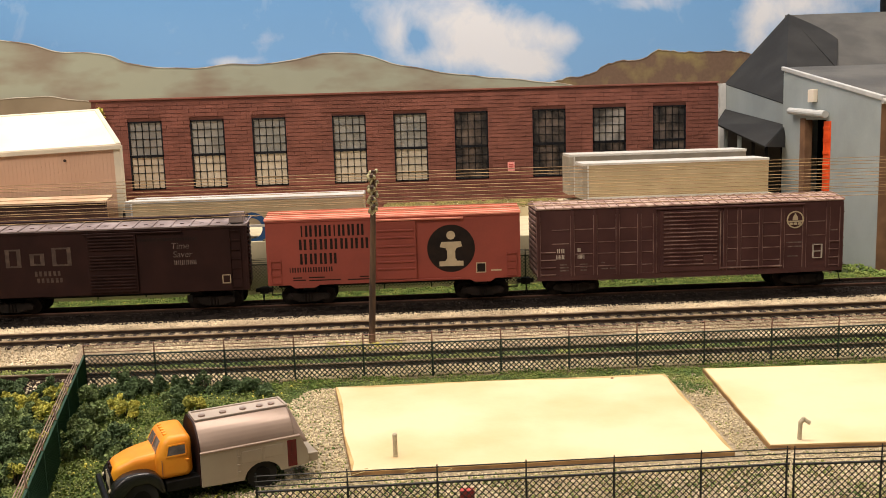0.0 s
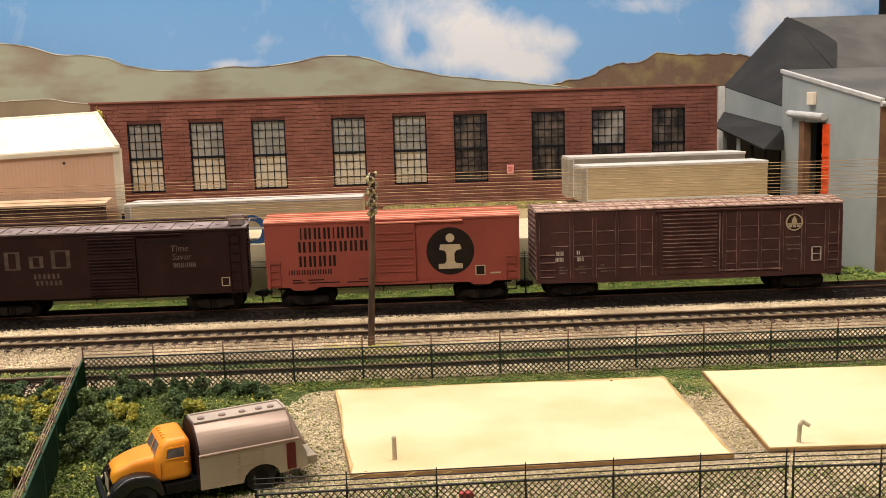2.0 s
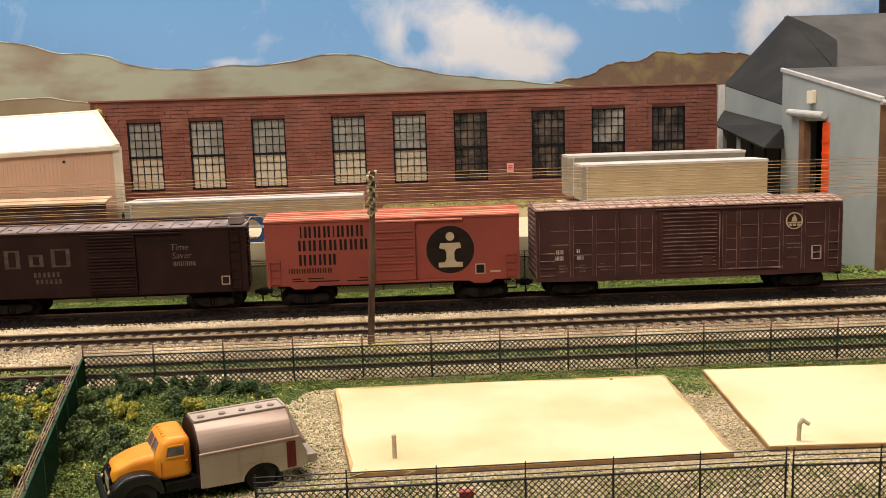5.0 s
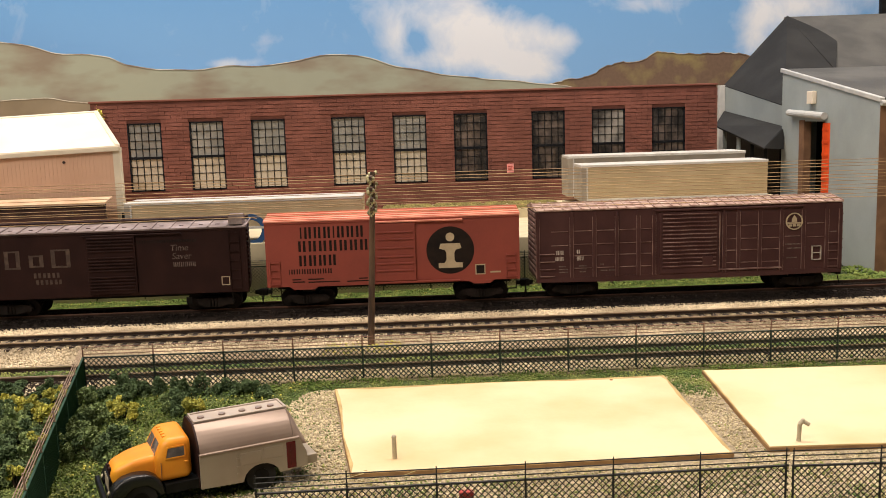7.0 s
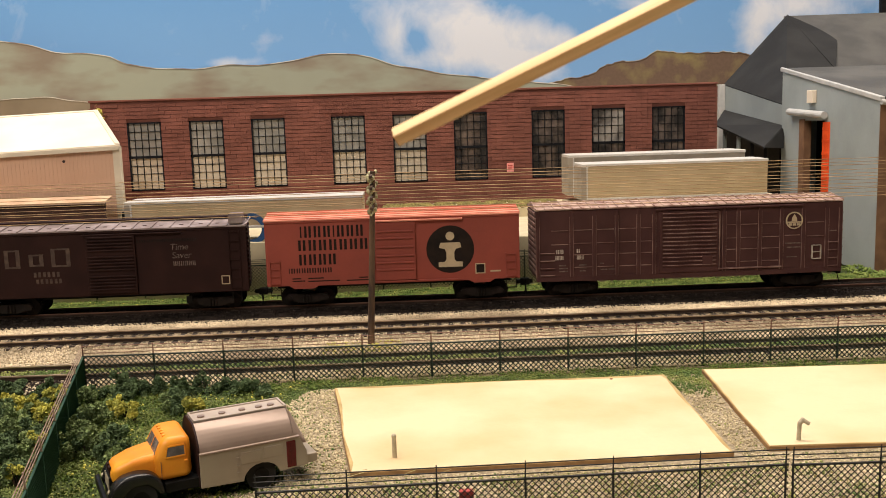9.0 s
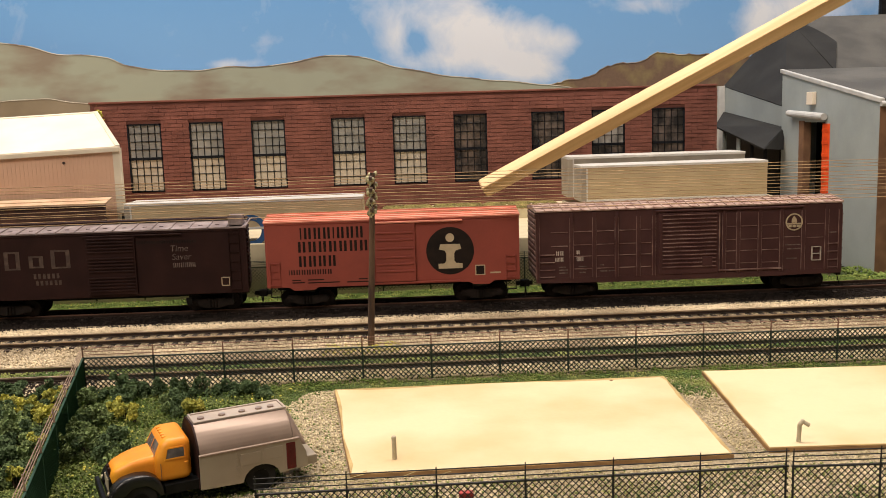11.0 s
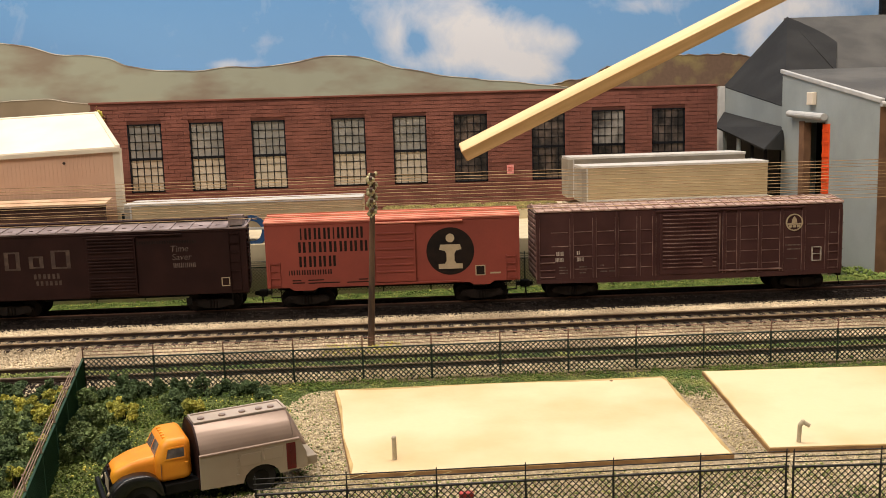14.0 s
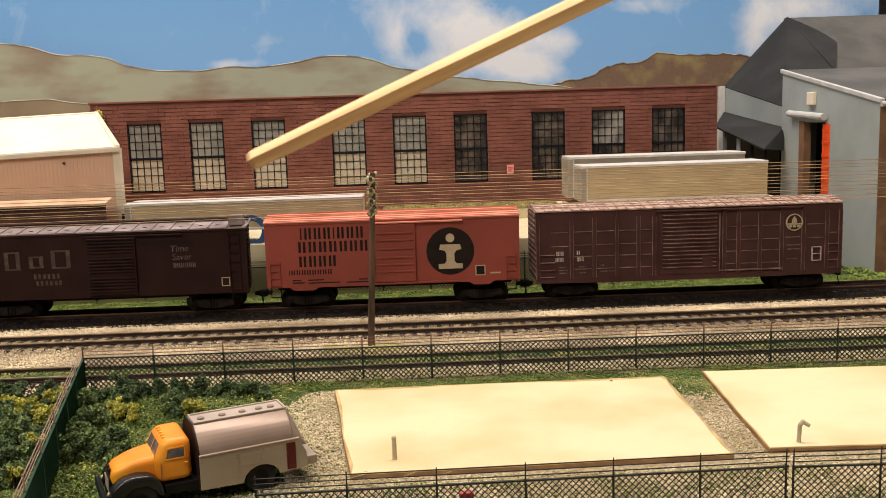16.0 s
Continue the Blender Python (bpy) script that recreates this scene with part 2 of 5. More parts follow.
def slab(bm, pts, shift, bevel=0.0, steps=2):
    """A prism: the polygon pts, pushed along shift."""
    vs = [bm.verts.new(p) for p in pts]
    ws = [bm.verts.new(Vector(p) + Vector(shift)) for p in pts]
    fs = [bm.faces.new(vs), bm.faces.new(ws[::-1])]
    n = len(vs)
    for i in range(n):
        fs.append(bm.faces.new((vs[i], ws[i], ws[(i + 1) % n], vs[(i + 1) % n])))
    bmesh.ops.recalc_face_normals(bm, faces=fs)
    if bevel:
        bmesh.ops.bevel(bm, geom=list({e for f in fs for e in f.edges}), offset=bevel, segments=steps, affect="EDGES", profile=0.5)
    return bm


def to_mesh(name, bm, mat, smooth=False):
    bmesh.ops.scale(bm, vec=(MM, MM, MM), verts=bm.verts)
    me = bpy.data.meshes.new(name)
    bm.to_mesh(me)
    bm.free()
    me.materials.append(mat)
    if smooth:
        for p in me.polygons:
            p.use_smooth = True
        me.set_sharp_from_angle(angle=radians(38))
    return me


def part(name, bm, mat, parent=None, label="", smooth=False):
    ob = new(name, to_mesh(name, bm, mat, smooth))
    ob.parent = parent
    if label:
        tagged(ob, label)
    return ob


def at(x, y, z, rz=0.0):
    return pose(x * MM, y * MM, z * MM, 0, 0, rz)


def piece(name, mesh, parent, x, y, z, rz=0.0):
    ob = new(name, mesh)
    ob.parent = parent
    ob.matrix_basis = at(x, y, z, rz)
    return ob


def thing(name, label, category, x=0, y=0, z=0, rz=0.0, group="", kind=""):
    ob = new(name)
    ob.empty_display_size = 0.01
    ob.matrix_basis = at(x, y, z, rz)
    return tagged(ob, label, category, group, kind)


def raw_mesh(name, verts, faces_n, mat):
    """A mesh of len(verts) / faces_n loose polygons, or of index rows."""
    me = bpy.data.meshes.new(name)
    verts = np.asarray(verts, dtype=np.float32) * MM
    faces = np.asarray(faces_n, dtype=np.int32)
    me.vertices.add(len(verts))
    me.vertices.foreach_set("co", verts.ravel())
    me.loops.add(faces.size)
    me.loops.foreach_set("vertex_index", faces.ravel())
    me.polygons.add(len(faces))
    me.polygons.foreach_set("loop_start", np.arange(len(faces), dtype=np.int32) * faces.shape[1])
    me.update(calc_edges=True)
    me.validate()
    me.materials.append(mat)
    return me


OCTA = np.array([(1, 0, 0), (-1, 0, 0), (0, 1, 0), (0, -1, 0), (0, 0, 1), (0, 0, -1)], dtype=float)
OCTAF = np.array([(0, 2, 4), (2, 1, 4), (1, 3, 4), (3, 0, 4), (2, 0, 5), (1, 2, 5), (3, 1, 5), (0, 3, 5)])


def turns(rng, n):
    q = rng.normal(size=(n, 4))
    q /= np.linalg.norm(q, axis=1)[:, None]
    w, x, y, z = q.T
    return np.stack([np.stack([1 - 2 * (y * y + z * z), 2 * (x * y - z * w), 2 * (x * z + y * w)], 1),
                     np.stack([2 * (x * y + z * w), 1 - 2 * (x * x + z * z), 2 * (y * z - x * w)], 1),
                     np.stack([2 * (x * z - y * w), 2 * (y * z + x * w), 1 - 2 * (x * x + y * y)], 1)], 1)


def crumbs(rng, centres, sizes, name, mat):
    """Small angular lumps, one at each centre."""
    n = len(centres)
    sq = rng.uniform(0.6, 1.2, size=(n, 1, 3))
    v = np.einsum("nij,nkj->nki", turns(rng, n), OCTA[None] * sq) * sizes[:, None, None] + centres[:, None, :]
    f = OCTAF[None] + (np.arange(n) * 6)[:, None, None]
    return raw_mesh(name, v.reshape(-1, 3), f.reshape(-1, 3), mat)


def leaves(rng, centres, sizes, name, mat):
    n = len(centres)
    quad = np.array([(-1, -0.6, 0), (1, -0.5, 0.25), (0.9, 0.6, 0), (-0.8, 0.7, 0.3)])
    v = np.einsum("nij,kj->nki", turns(rng, n), quad) * sizes[:, None, None] + centres[:, None, :]
    return raw_mesh(name, v.reshape(-1, 3), np.arange(n * 4).reshape(-1, 4), mat)


# ---- the room and the layout board ----
def build_room():
    for name, a in (("wall_back", (-2200, 2200, 1100, 1160, -950, 1500)), ("wall_front", (-2200, 2200, -2060, -2000, -950, 1500)),
                    ("wall_left", (-2260, -2200, -2060, 1160, -950, 1500)), ("wall_right", (2200, 2260, -2060, 1160, -950, 1500)),
                    ("ceiling", (-2260, 2260, -2060, 1160, 1500, 1540)), ("floor", (-2260, 2260, -2060, 1160, -990, -950))):
        tagged(part(name, box(bmesh.new(), *a), M_WALLPAINT), "plain cream painted surface of the layout room", "room", kind="structure")


def build_ground():
    bm = bmesh.new()
    nx, ny = 150, 150
    rows = []
    for j in range(ny + 1):
        y = 140 + (985 - 140) * j / ny
        row = []
        for i in range(nx + 1):
            x = -700 + 1400 * i / nx
            z = 0.5 * noise.noise((x * 0.03, y * 0.03, 0)) + 0.35 * noise.noise((x * 0.12, y * 0.12, 3)) - 0.5
            z += max(0.0, min(1.0, (y - 572) / 40)) * (9 if x < 270 else -2)
            row.append(bm.verts.new((x, y, z)))
        rows.append(row)
    for j in range(ny):
        for i in range(nx):
            bm.faces.new((rows[j][i], rows[j][i + 1], rows[j + 1][i + 1], rows[j + 1][i]))
    g = part("ground", bm, M_GRASS, None, smooth=True)
    tagged(g, "model ground of dark green turf on the layout board", "ground", kind="structure")
    tagged(part("layout_board", box(bmesh.new(), -700, 700, 138, 990, -60, -3), M_DARKBROWN), "timber layout board under the scenery", "board", kind="structure")
    for x, y in ((-650, 180), (650, 180), (-650, 940), (650, 940)):
        tagged(part("board_leg", box(bmesh.new(), x - 30, x + 30, y - 30, y + 30, -950, -60), M_DARKBROWN), "square timber leg under the layout board", "leg", "legs of the layout board", "structure")


def build_dirt():
    pts = [(-38 + (17 + 3 * math.sin(5 * a)) * math.cos(a), 247 + (9 + 2 * math.sin(3 * a)) * math.sin(a), -0.5) for a in [i * 0.2618 for i in range(24)]]
    tagged(part("dirt_patch", slab(bmesh.new(), pts, (0, 0, 0.95)), M_DIRTRED), "red-brown dirt patch beside the truck", "dirt", kind="structure")
    rng = random.Random(9)
    bm = bmesh.new()
    for i in range(46):
        x, y = rng.uniform(-28, 100), rng.uniform(260, 271)
        a, n = rng.uniform(-0.5, 0.5), rng.uniform(4, 10)
        rod(bm, (x, y, 0.5), (x + n * math.cos(a), y + n * math.sin(a) * 0.5, rng.uniform(0.4, 2.2)), 0.12, 4)
    tagged(part("straw", bm, M_STRAW), "loose dry straw strands along the board edge", "straw", kind="stuff")


def build_beds():
    tagged(part("ballast_sheet", box(bmesh.new(), -700, 700, 376.5, 546, -2, 0.15), M_DIRT), "buff gravel bed under the tracks", "gravel", kind="structure")
    pts = [(-46 + 8 * math.sin(y * 0.07) + 3 * math.sin(y * 0.31), y, -1.5) for y in range(366, 258, -4)] + [(-80 + 3 * math.sin(x), 256 - x * 9, -1.5) for x in range(4)] + [(280, 224, -1.5), (280, 366, -1.5)]
    tagged(part("gravel_sheet", slab(bmesh.new(), pts, (0, 0, 1.6)), M_DIRT), "buff gravel bed round the cream boards", "gravel", kind="structure")


def build_terraces():
    tagged(part("terrace_west", box(bmesh.new(), -700, -24, 574, 985, -3, 36, 0.6), M_CONCRETE), "raised cream concrete yard before the brick building", "terrace", kind="structure")
    tagged(part("terrace_step", box(bmesh.new(), -23.9, 274, 577, 689.9, -3, 33.5, 0.6), M_CONCRETE), "low cream concrete retaining wall along the lawn", "terrace", kind="structure")
    tagged(part("terrace_east", box(bmesh.new(), -24, 274, 690, 985, -3, 41, 0.6), M_CONCRETE), "raised cream concrete yard before the brick building", "terrace", kind="structure")
    tagged(part("terrace_yard", box(bmesh.new(), 115.5, 273.8, 612, 691.5, 30, 46, 0.6), M_CONCRETE), "raised cream concrete yard under the parked trailers", "terrace", kind="structure")
    tagged(part("terrace_corner", box(bmesh.new(), 274, 700, 572, 985, -6, -4), M_LAWN), "green turf beside the grey shed", "ground", kind="structure")


def build_backdrop():
    m = bpy.data.materials.new("painted_sky")
    m.use_nodes = True
    nt = m.node_tree
    b = nt.nodes["Principled BSDF"]
    b.inputs["Roughness"].default_value = 0.8
    b.inputs["Specular IOR Level"].default_value = 0.2
    tc = nt.nodes.new("ShaderNodeTexCoord")
    sep = nt.nodes.new("ShaderNodeSeparateXYZ")
    nt.links.new(tc.outputs["Object"], sep.inputs[0])

    def math_node(op, a, c):
        n = nt.nodes.new("ShaderNodeMath")
        n.operation = op
        for i, val in enumerate((a, c)):
            if isinstance(val, (int, float)):
                n.inputs[i].default_value = val
            else:
                nt.links.new(val, n.inputs[i])
        return n.outputs[0]

    big = nt.nodes.new("ShaderNodeTexNoise")
    big.inputs["Scale"].default_value, big.inputs["Detail"].default_value, big.inputs["Roughness"].default_value = 15, 7, 0.6
    big.inputs["Distortion"].default_value = 0.4
    nt.links.new(tc.outputs["Object"], big.inputs["Vector"])
    total = None
    # soft clouds and clear gaps: centre x, z, half width, half height, weight
    for cx, cz, rx, rz, w in ((0.049, 0.226, 0.049, 0.035, 1.00), (0.084, 0.181, 0.049, 0.029, 1.00), (0.127, 0.159, 0.035, 0.016, 0.90), (0.165, 0.186, 0.024, 0.016, 0.80), (0.127, 0.198, 0.035, 0.021, 0.55), (-0.014, 0.194, 0.016, 0.026, 0.55), (0.017, 0.170, 0.026, 0.009, 0.45), (0.008, 0.196, 0.014, 0.010, -0.35), (-0.182, 0.174, 0.024, 0.005, 0.75), (0.365, 0.191, 0.017, 0.026, 0.80), (0.399, 0.216, 0.032, 0.023, 0.75), (0.454, 0.215, 0.052, 0.021, 0.60), (0.252, 0.222, 0.043, 0.009, 0.40), (0.142, 0.229, 0.026, 0.015, -0.30)):
        dx = math_node("DIVIDE", math_node("SUBTRACT", sep.outputs[0], cx), rx)
        dz = math_node("DIVIDE", math_node("SUBTRACT", sep.outputs[2], cz), rz)
        r2 = math_node("ADD", math_node("MULTIPLY", dx, dx), math_node("MULTIPLY", dz, dz))
        g = math_node("MULTIPLY", math_node("POWER", 2.718, math_node("MULTIPLY", r2, -1.0)), w)
        total = g if total is None else math_node("ADD", total, g)
    dens = math_node("ADD", math_node("MULTIPLY", total, 0.97), math_node("MULTIPLY", math_node("SUBTRACT", big.outputs["Fac"], 0.5), 2.1))
    ramp = nt.nodes.new("ShaderNodeValToRGB")
    ramp.color_ramp.elements[0].position, ramp.color_ramp.elements[1].position = 0.16, 1.0
    nt.links.new(dens, ramp.inputs["Fac"])
    grad = nt.nodes.new("ShaderNodeMapRange")
    grad.inputs["From Min"].default_value, grad.inputs["From Max"].default_value = 0.14, 0.26
    nt.links.new(sep.outputs[2], grad.inputs["Value"])
    mix0 = nt.nodes.new("ShaderNodeMixRGB")
    mix0.inputs[1].default_value, mix0.inputs[2].default_value = (0.215, 0.42, 0.73, 1), (0.130, 0.315, 0.62, 1)
    nt.links.new(grad.outputs["Result"], mix0.inputs[0])
    mix = nt.nodes.new("ShaderNodeMixRGB")
    mix.inputs[2].default_value = (0.68, 0.72, 0.79, 1)
    nt.links.new(ramp.outputs["Color"], mix.inputs[0])
    nt.links.new(mix0.outputs[0], mix.inputs[1])
    nt.links.new(mix.outputs[0], b.inputs["Base Color"])
    tagged(part("backdrop", box(bmesh.new(), -900, 900, 960, 966, -3, 700), m), "painted blue sky backdrop with soft white clouds", "backdrop", kind="structure")

    def ridge(name, x0, x1, y, top, mat, label):
        bm = bmesh.new()
        n = int((x1 - x0) / 4)
        pts = [(x0 + (x1 - x0) * i / n, y, top(x0 + (x1 - x0) * i / n)) for i in range(n + 1)]
        slab(bm, [(x0, y, 40)] + pts + [(x1, y, 40)], (0, 2, 0))
        hill = tagged(part(name, bm, mat), label, "backdrop", kind="structure")
        bm = bmesh.new()
        for p, q in zip(pts, pts[1:]):
            slab(bm, [(p[0], y - 0.4, p[2] - 0.5), (q[0], y - 0.4, q[2] - 0.5), (q[0], y - 0.4, q[2] + 0.3), (p[0], y - 0.4, p[2] + 0.3)], (0, 0.3, 0))
        part("ridge_line", bm, M_HILLRIM, hill)

    def crest(points):
        """A smooth skyline through the points."""
        def top(x):
            x = min(max(x, points[0][0]), points[-1][0])
            for k in range(len(points) - 1):
                (xa, za), (xb, zb) = points[k], points[k + 1]
                if x <= xb:
                    f = (x - xa) / (xb - xa)
                    sa = (zb - points[max(k - 1, 0)][1]) / (xb - points[max(k - 1, 0)][0])
                    nx = points[min(k + 2, len(points) - 1)]
                    sb = (nx[1] - za) / (nx[0] - xa)
                    d = xb - xa
                    return za * (2 * f ** 3 - 3 * f * f + 1) + sa * d * (f ** 3 - 2 * f * f + f) + zb * (3 * f * f - 2 * f ** 3) + sb * d * (f ** 3 - f * f)
        return top

    green = crest([(-700, 206), (-520, 212), (-406, 200.6), (-379, 195.9), (-351, 188), (-301, 183.2), (-282, 174), (-223, 167.5), (-183, 170.3), (-138, 170.1), (-92, 177.3), (-63, 178.7), (-40, 174.7), (-12, 165.9), (45, 154.6), (103, 147.8), (147, 142.5), (190, 136)])
    brown = crest([(110, 131), (147, 142.7), (162, 146.8), (186, 149.6), (206, 159.9), (227, 163.3), (239, 163), (259, 172.7), (274, 170.6), (304, 169.2), (333, 169.5), (357, 166), (420, 158), (560, 150)])
    low = crest([(-700, 148), (-406, 142.5), (-372, 144.0), (-344, 140.8), (-320, 136.6), (-292, 132), (-250, 126), (-200, 120)])
    ridge("painted_low_hill", -700, -210, 937, lambda x: low(x) + 0.5 * math.sin(x * 0.17), M_HILLLOW, "painted low brown hill before the green hill")
    ridge("painted_green_hill", -700, 170, 940, lambda x: green(x) + 0.4 * math.sin(x * 0.13), M_HILLGREEN, "painted grey-green hill cut out before the sky")
    ridge("painted_brown_hill", 118, 560, 944, lambda x: brown(x) + 0.6 * math.sin(x * 0.35) + 0.4 * math.sin(x * 0.83), M_HILLBROWN, "painted brown and olive hill cut out before the sky")


# ---- tracks ----
def build_track(name, label, yc, z, bed, head, seed, width=15.0):
    x0, x1 = -420, 460
    t = thing(name, label, "railway track", 0, yc, z, kind="structure")
    bm = bmesh.new()
    slab(bm, [(x0, -width - 4, -3.6), (x0, -width + 3, 0.3), (x0, width - 3, 0.3), (x0, width + 4, -3.6)], (x1 - x0, 0, 0))
    part("ballast_bed", bm, bed, t)
    for s in (-8.25, 8.25):
        bm = bmesh.new()
        for a, c, d, e in ((-1.1, 1.1, 1.2, 1.5), (-0.35, 0.35, 1.5, 2.8)):
            box(bm, x0, x1, s + a, s + c, d, e)
        rail = part("rail", bm, M_RAIL, t)
        part("rail_head", box(bmesh.new(), x0, x1, s - 0.45, s + 0.45, 2.75, 3.4, 0.1), head, rail, "polished rail head")
    tie = to_mesh("tie", box(bmesh.new(), -1.3, 1.3, -12.5, 12.5, -0.6, 0.9, 0.15), M_TIE)
    x = x0 + 3
    rng = np.random.default_rng(seed)
    while x < x1:
        piece("tie", tie, t, x, rng.uniform(-0.4, 0.4), rng.uniform(-0.1, 0.1), rng.uniform(-1, 1))
        x += 6.4
    return t


def build_ballast():
    rng = np.random.default_rng(11)

    def field(name, n, x0, x1, y0, y1, zf, mat, s0, s1, label):
        c = np.column_stack([rng.uniform(x0, x1, n), rng.uniform(y0, y1, n), np.zeros(n)])
        c[:, 2] = zf(c[:, 0], c[:, 1]) + rng.uniform(-0.2, 0.3, n)
        ob = new(name, crumbs(rng, c, rng.uniform(s0, s1, n), name, mat))
        tagged(ob, label, "gravel", kind="stuff")

    def bed(yc, top, half):
        return lambda x, y: np.clip(top - np.maximum(0, np.abs(y - yc) - half) * 0.5, 0.2, None)

    field("ballast_stones", 19000, -330, 380, 484, 500, lambda x, y: 0.9 + 0 * x, M_STONE, 0.4, 0.85, "pale grey-buff track ballast stones")
    field("ballast_stones", 17000, -330, 380, 444, 480, bed(462, 2.0, 13), M_STONE, 0.35, 0.7, "pale stones between the sleepers")
    field("ballast_stones", 20000, -330, 380, 417, 446, lambda x, y: 0.6 + 0 * x, M_STONE, 0.4, 0.85, "pale grey-buff track ballast stones")
    field("ballast_stones", 13000, -140, 380, 377, 391.5, lambda x, y: 0.9 + 0 * x, M_GRAVEL, 0.4, 0.8, "pale stones along the wire fence")
    field("dark_ballast_stones", 4000, -330, -140, 374, 391, lambda x, y: 0.6 + 0 * x, M_DARKSTONE, 0.4, 0.8, "dark ballast stones beside the bushes")
    field("ballast_stones", 700, -330, -140, 372, 390, lambda x, y: 1.0 + 0 * x, M_STONE, 0.35, 0.75, "few pale stones beside the bushes")
    field("dark_ballast_stones", 2500, -330, 380, 391, 413, bed(401, 0.6, 12), M_DARKSTONE, 0.4, 0.8, "dark ballast stones of the siding")
    # train's shadow band is coloured into these stones
    field("dark_ballast_stones", 22000, -330, 380, 496, 548, bed(529, 2.9, 16), M_DARKSTONE, 0.35, 0.75, "dark ballast stones with the train's shade put into their colour")


def wires_mesh(bm, length, h0, h1, pitch, r):
    """Diamond netting in the xz plane, clipped to the panel."""
    h = h1 - h0
    for s in (1, -1):
        for i in range(-int(h / pitch) - 1, int(length / pitch) + int(h / pitch) + 2):
            xa = i * pitch
            x_start, x_end = xa, xa + s * h
            t0, t1 = sorted((-x_start / (x_end - x_start), (length - x_start) / (x_end - x_start)))
            ta, tb = max(0.0, t0), min(1.0, t1)
            if tb - ta < 0.02:
                continue
            a = Vector((x_start + (x_end - x_start) * ta, 0.12 * s, h0 + h * ta))
            b = Vector((x_start + (x_end - x_start) * tb, 0.12 * s, h0 + h * tb))
            d = (b - a).normalized()
            u, w = Vector((-d.z, 0, d.x)) * r, Vector((0, r, 0))
            ring = []
            for p in (a, b):
                ring.append([bm.verts.new(p + u), bm.verts.new(p - u * 0.5 + w), bm.verts.new(p - u * 0.5 - w)])
            for k in range(3):
                bm.faces.new((ring[0][k], ring[0][(k + 1) % 3], ring[1][(k + 1) % 3], ring[1][k]))


def build_fence(label, x, y, z, rz, length, spacing, first, mat, post_r=0.45, top=21.0, mesh_top=17.0, wire_mat=None, net_r=0.2, pitch=2.2):
    f = thing("chain_link_fence", label, "fence", x, y, z, rz, "wire fences of the yard")
    bm = bmesh.new()
    wires_mesh(bm, length, 0.3, mesh_top, pitch, net_r)
    part("netting", bm, mat, f)
    part("rail", rod(bmesh.new(), (0, 0, mesh_top), (length, 0, mesh_top), 0.36, 6), mat, f)
    for h in (mesh_top + 1.5, mesh_top + 2.9, top - 0.3):
        part("wire", rod(bmesh.new(), (0, -0.3, h), (length, -0.3, h), 0.17, 5), wire_mat or mat, f)
    post = to_mesh("post", rod(bmesh.new(), (0, 0, -1), (0, 0, mesh_top + 0.5), post_r, 8), mat)
    arm = to_mesh("wire_arm", rod(bmesh.new(), (0, 0, mesh_top + 0.4), (0, -0.3, top + 0.4), post_r * 0.8, 8, post_r * 0.5), wire_mat or mat)
    s = first
    while s <= length + 0.1:
        piece("post", post, f, s, 0, 0)
        piece("wire_arm", arm, f, s, 0, 0)
        s += spacing
    return f


# ---- buildings ----
def window_pieces(parent, x, z0, z1, w, y, lower, upper, meshes):
    h = z1 - z0
    zm = z0 + h * 0.49
    wn = thing("factory_window", "tall black steel factory window with small panes", "window", x, y, z0, 0, "windows of the brick building")
    bm = bmesh.new()
    for a in ((0, 1.1, 0, h), (w - 1.1, w, 0, h), (0, w, 0, 0.9 if lower is M_PANEDARK else 0.25), (0, w, h - 1.2, h), (0, w, zm - z0 - 1.0, zm - z0 + 1.0)):
        box(bm, a[0], a[1], -0.9, 2.2, a[2], a[3])
    part("window_frame", bm, M_FRAME, wn)
    bm = bmesh.new()
    for i in range(1, 5):
        box(bm, i * w / 5 - 0.22, i * w / 5 + 0.22, 0.0, 1.4, 0.3, h - 0.3)
    for lo, hi in ((0.9, zm - z0 - 1.0), (zm - z0 + 1.0, h - 1.2)):
        for i in range(1, 4):
            zz = lo + (hi - lo) * i / 4
            box(bm, 0.5, w - 0.5, 0.05, 1.35, zz - 0.22, zz + 0.22)
    part("glazing_grid", bm, M_FRAME, wn)
    for half, (lo, hi) in enumerate(((0.9, zm - z0 - 1.0), (zm - z0 + 1.0, h - 1.2))):
        mat = lower if half == 0 else upper
        key = (mat.name, half)
        if key not in meshes:
            meshes[key] = to_mesh("pane", box(bmesh.new(), 0.02, w / 5 - 0.02, 0.9, 1.3, 0.02, (hi - lo) / 4 - 0.02), mat)
        for i in range(5):
            for j in range(4):
                piece("pane", meshes[key], wn, i * w / 5, random.uniform(-0.05, 0.05), lo + (hi - lo) * j / 4)


WIN_X = [g + k * 49.6 for g in (-226.9, -63.2, 99.6) for k in range(3)]
WIN_W, WIN_Z0, WIN_Z1, BRICK_Y = 27.2, 59.6, 114.4, 742.0


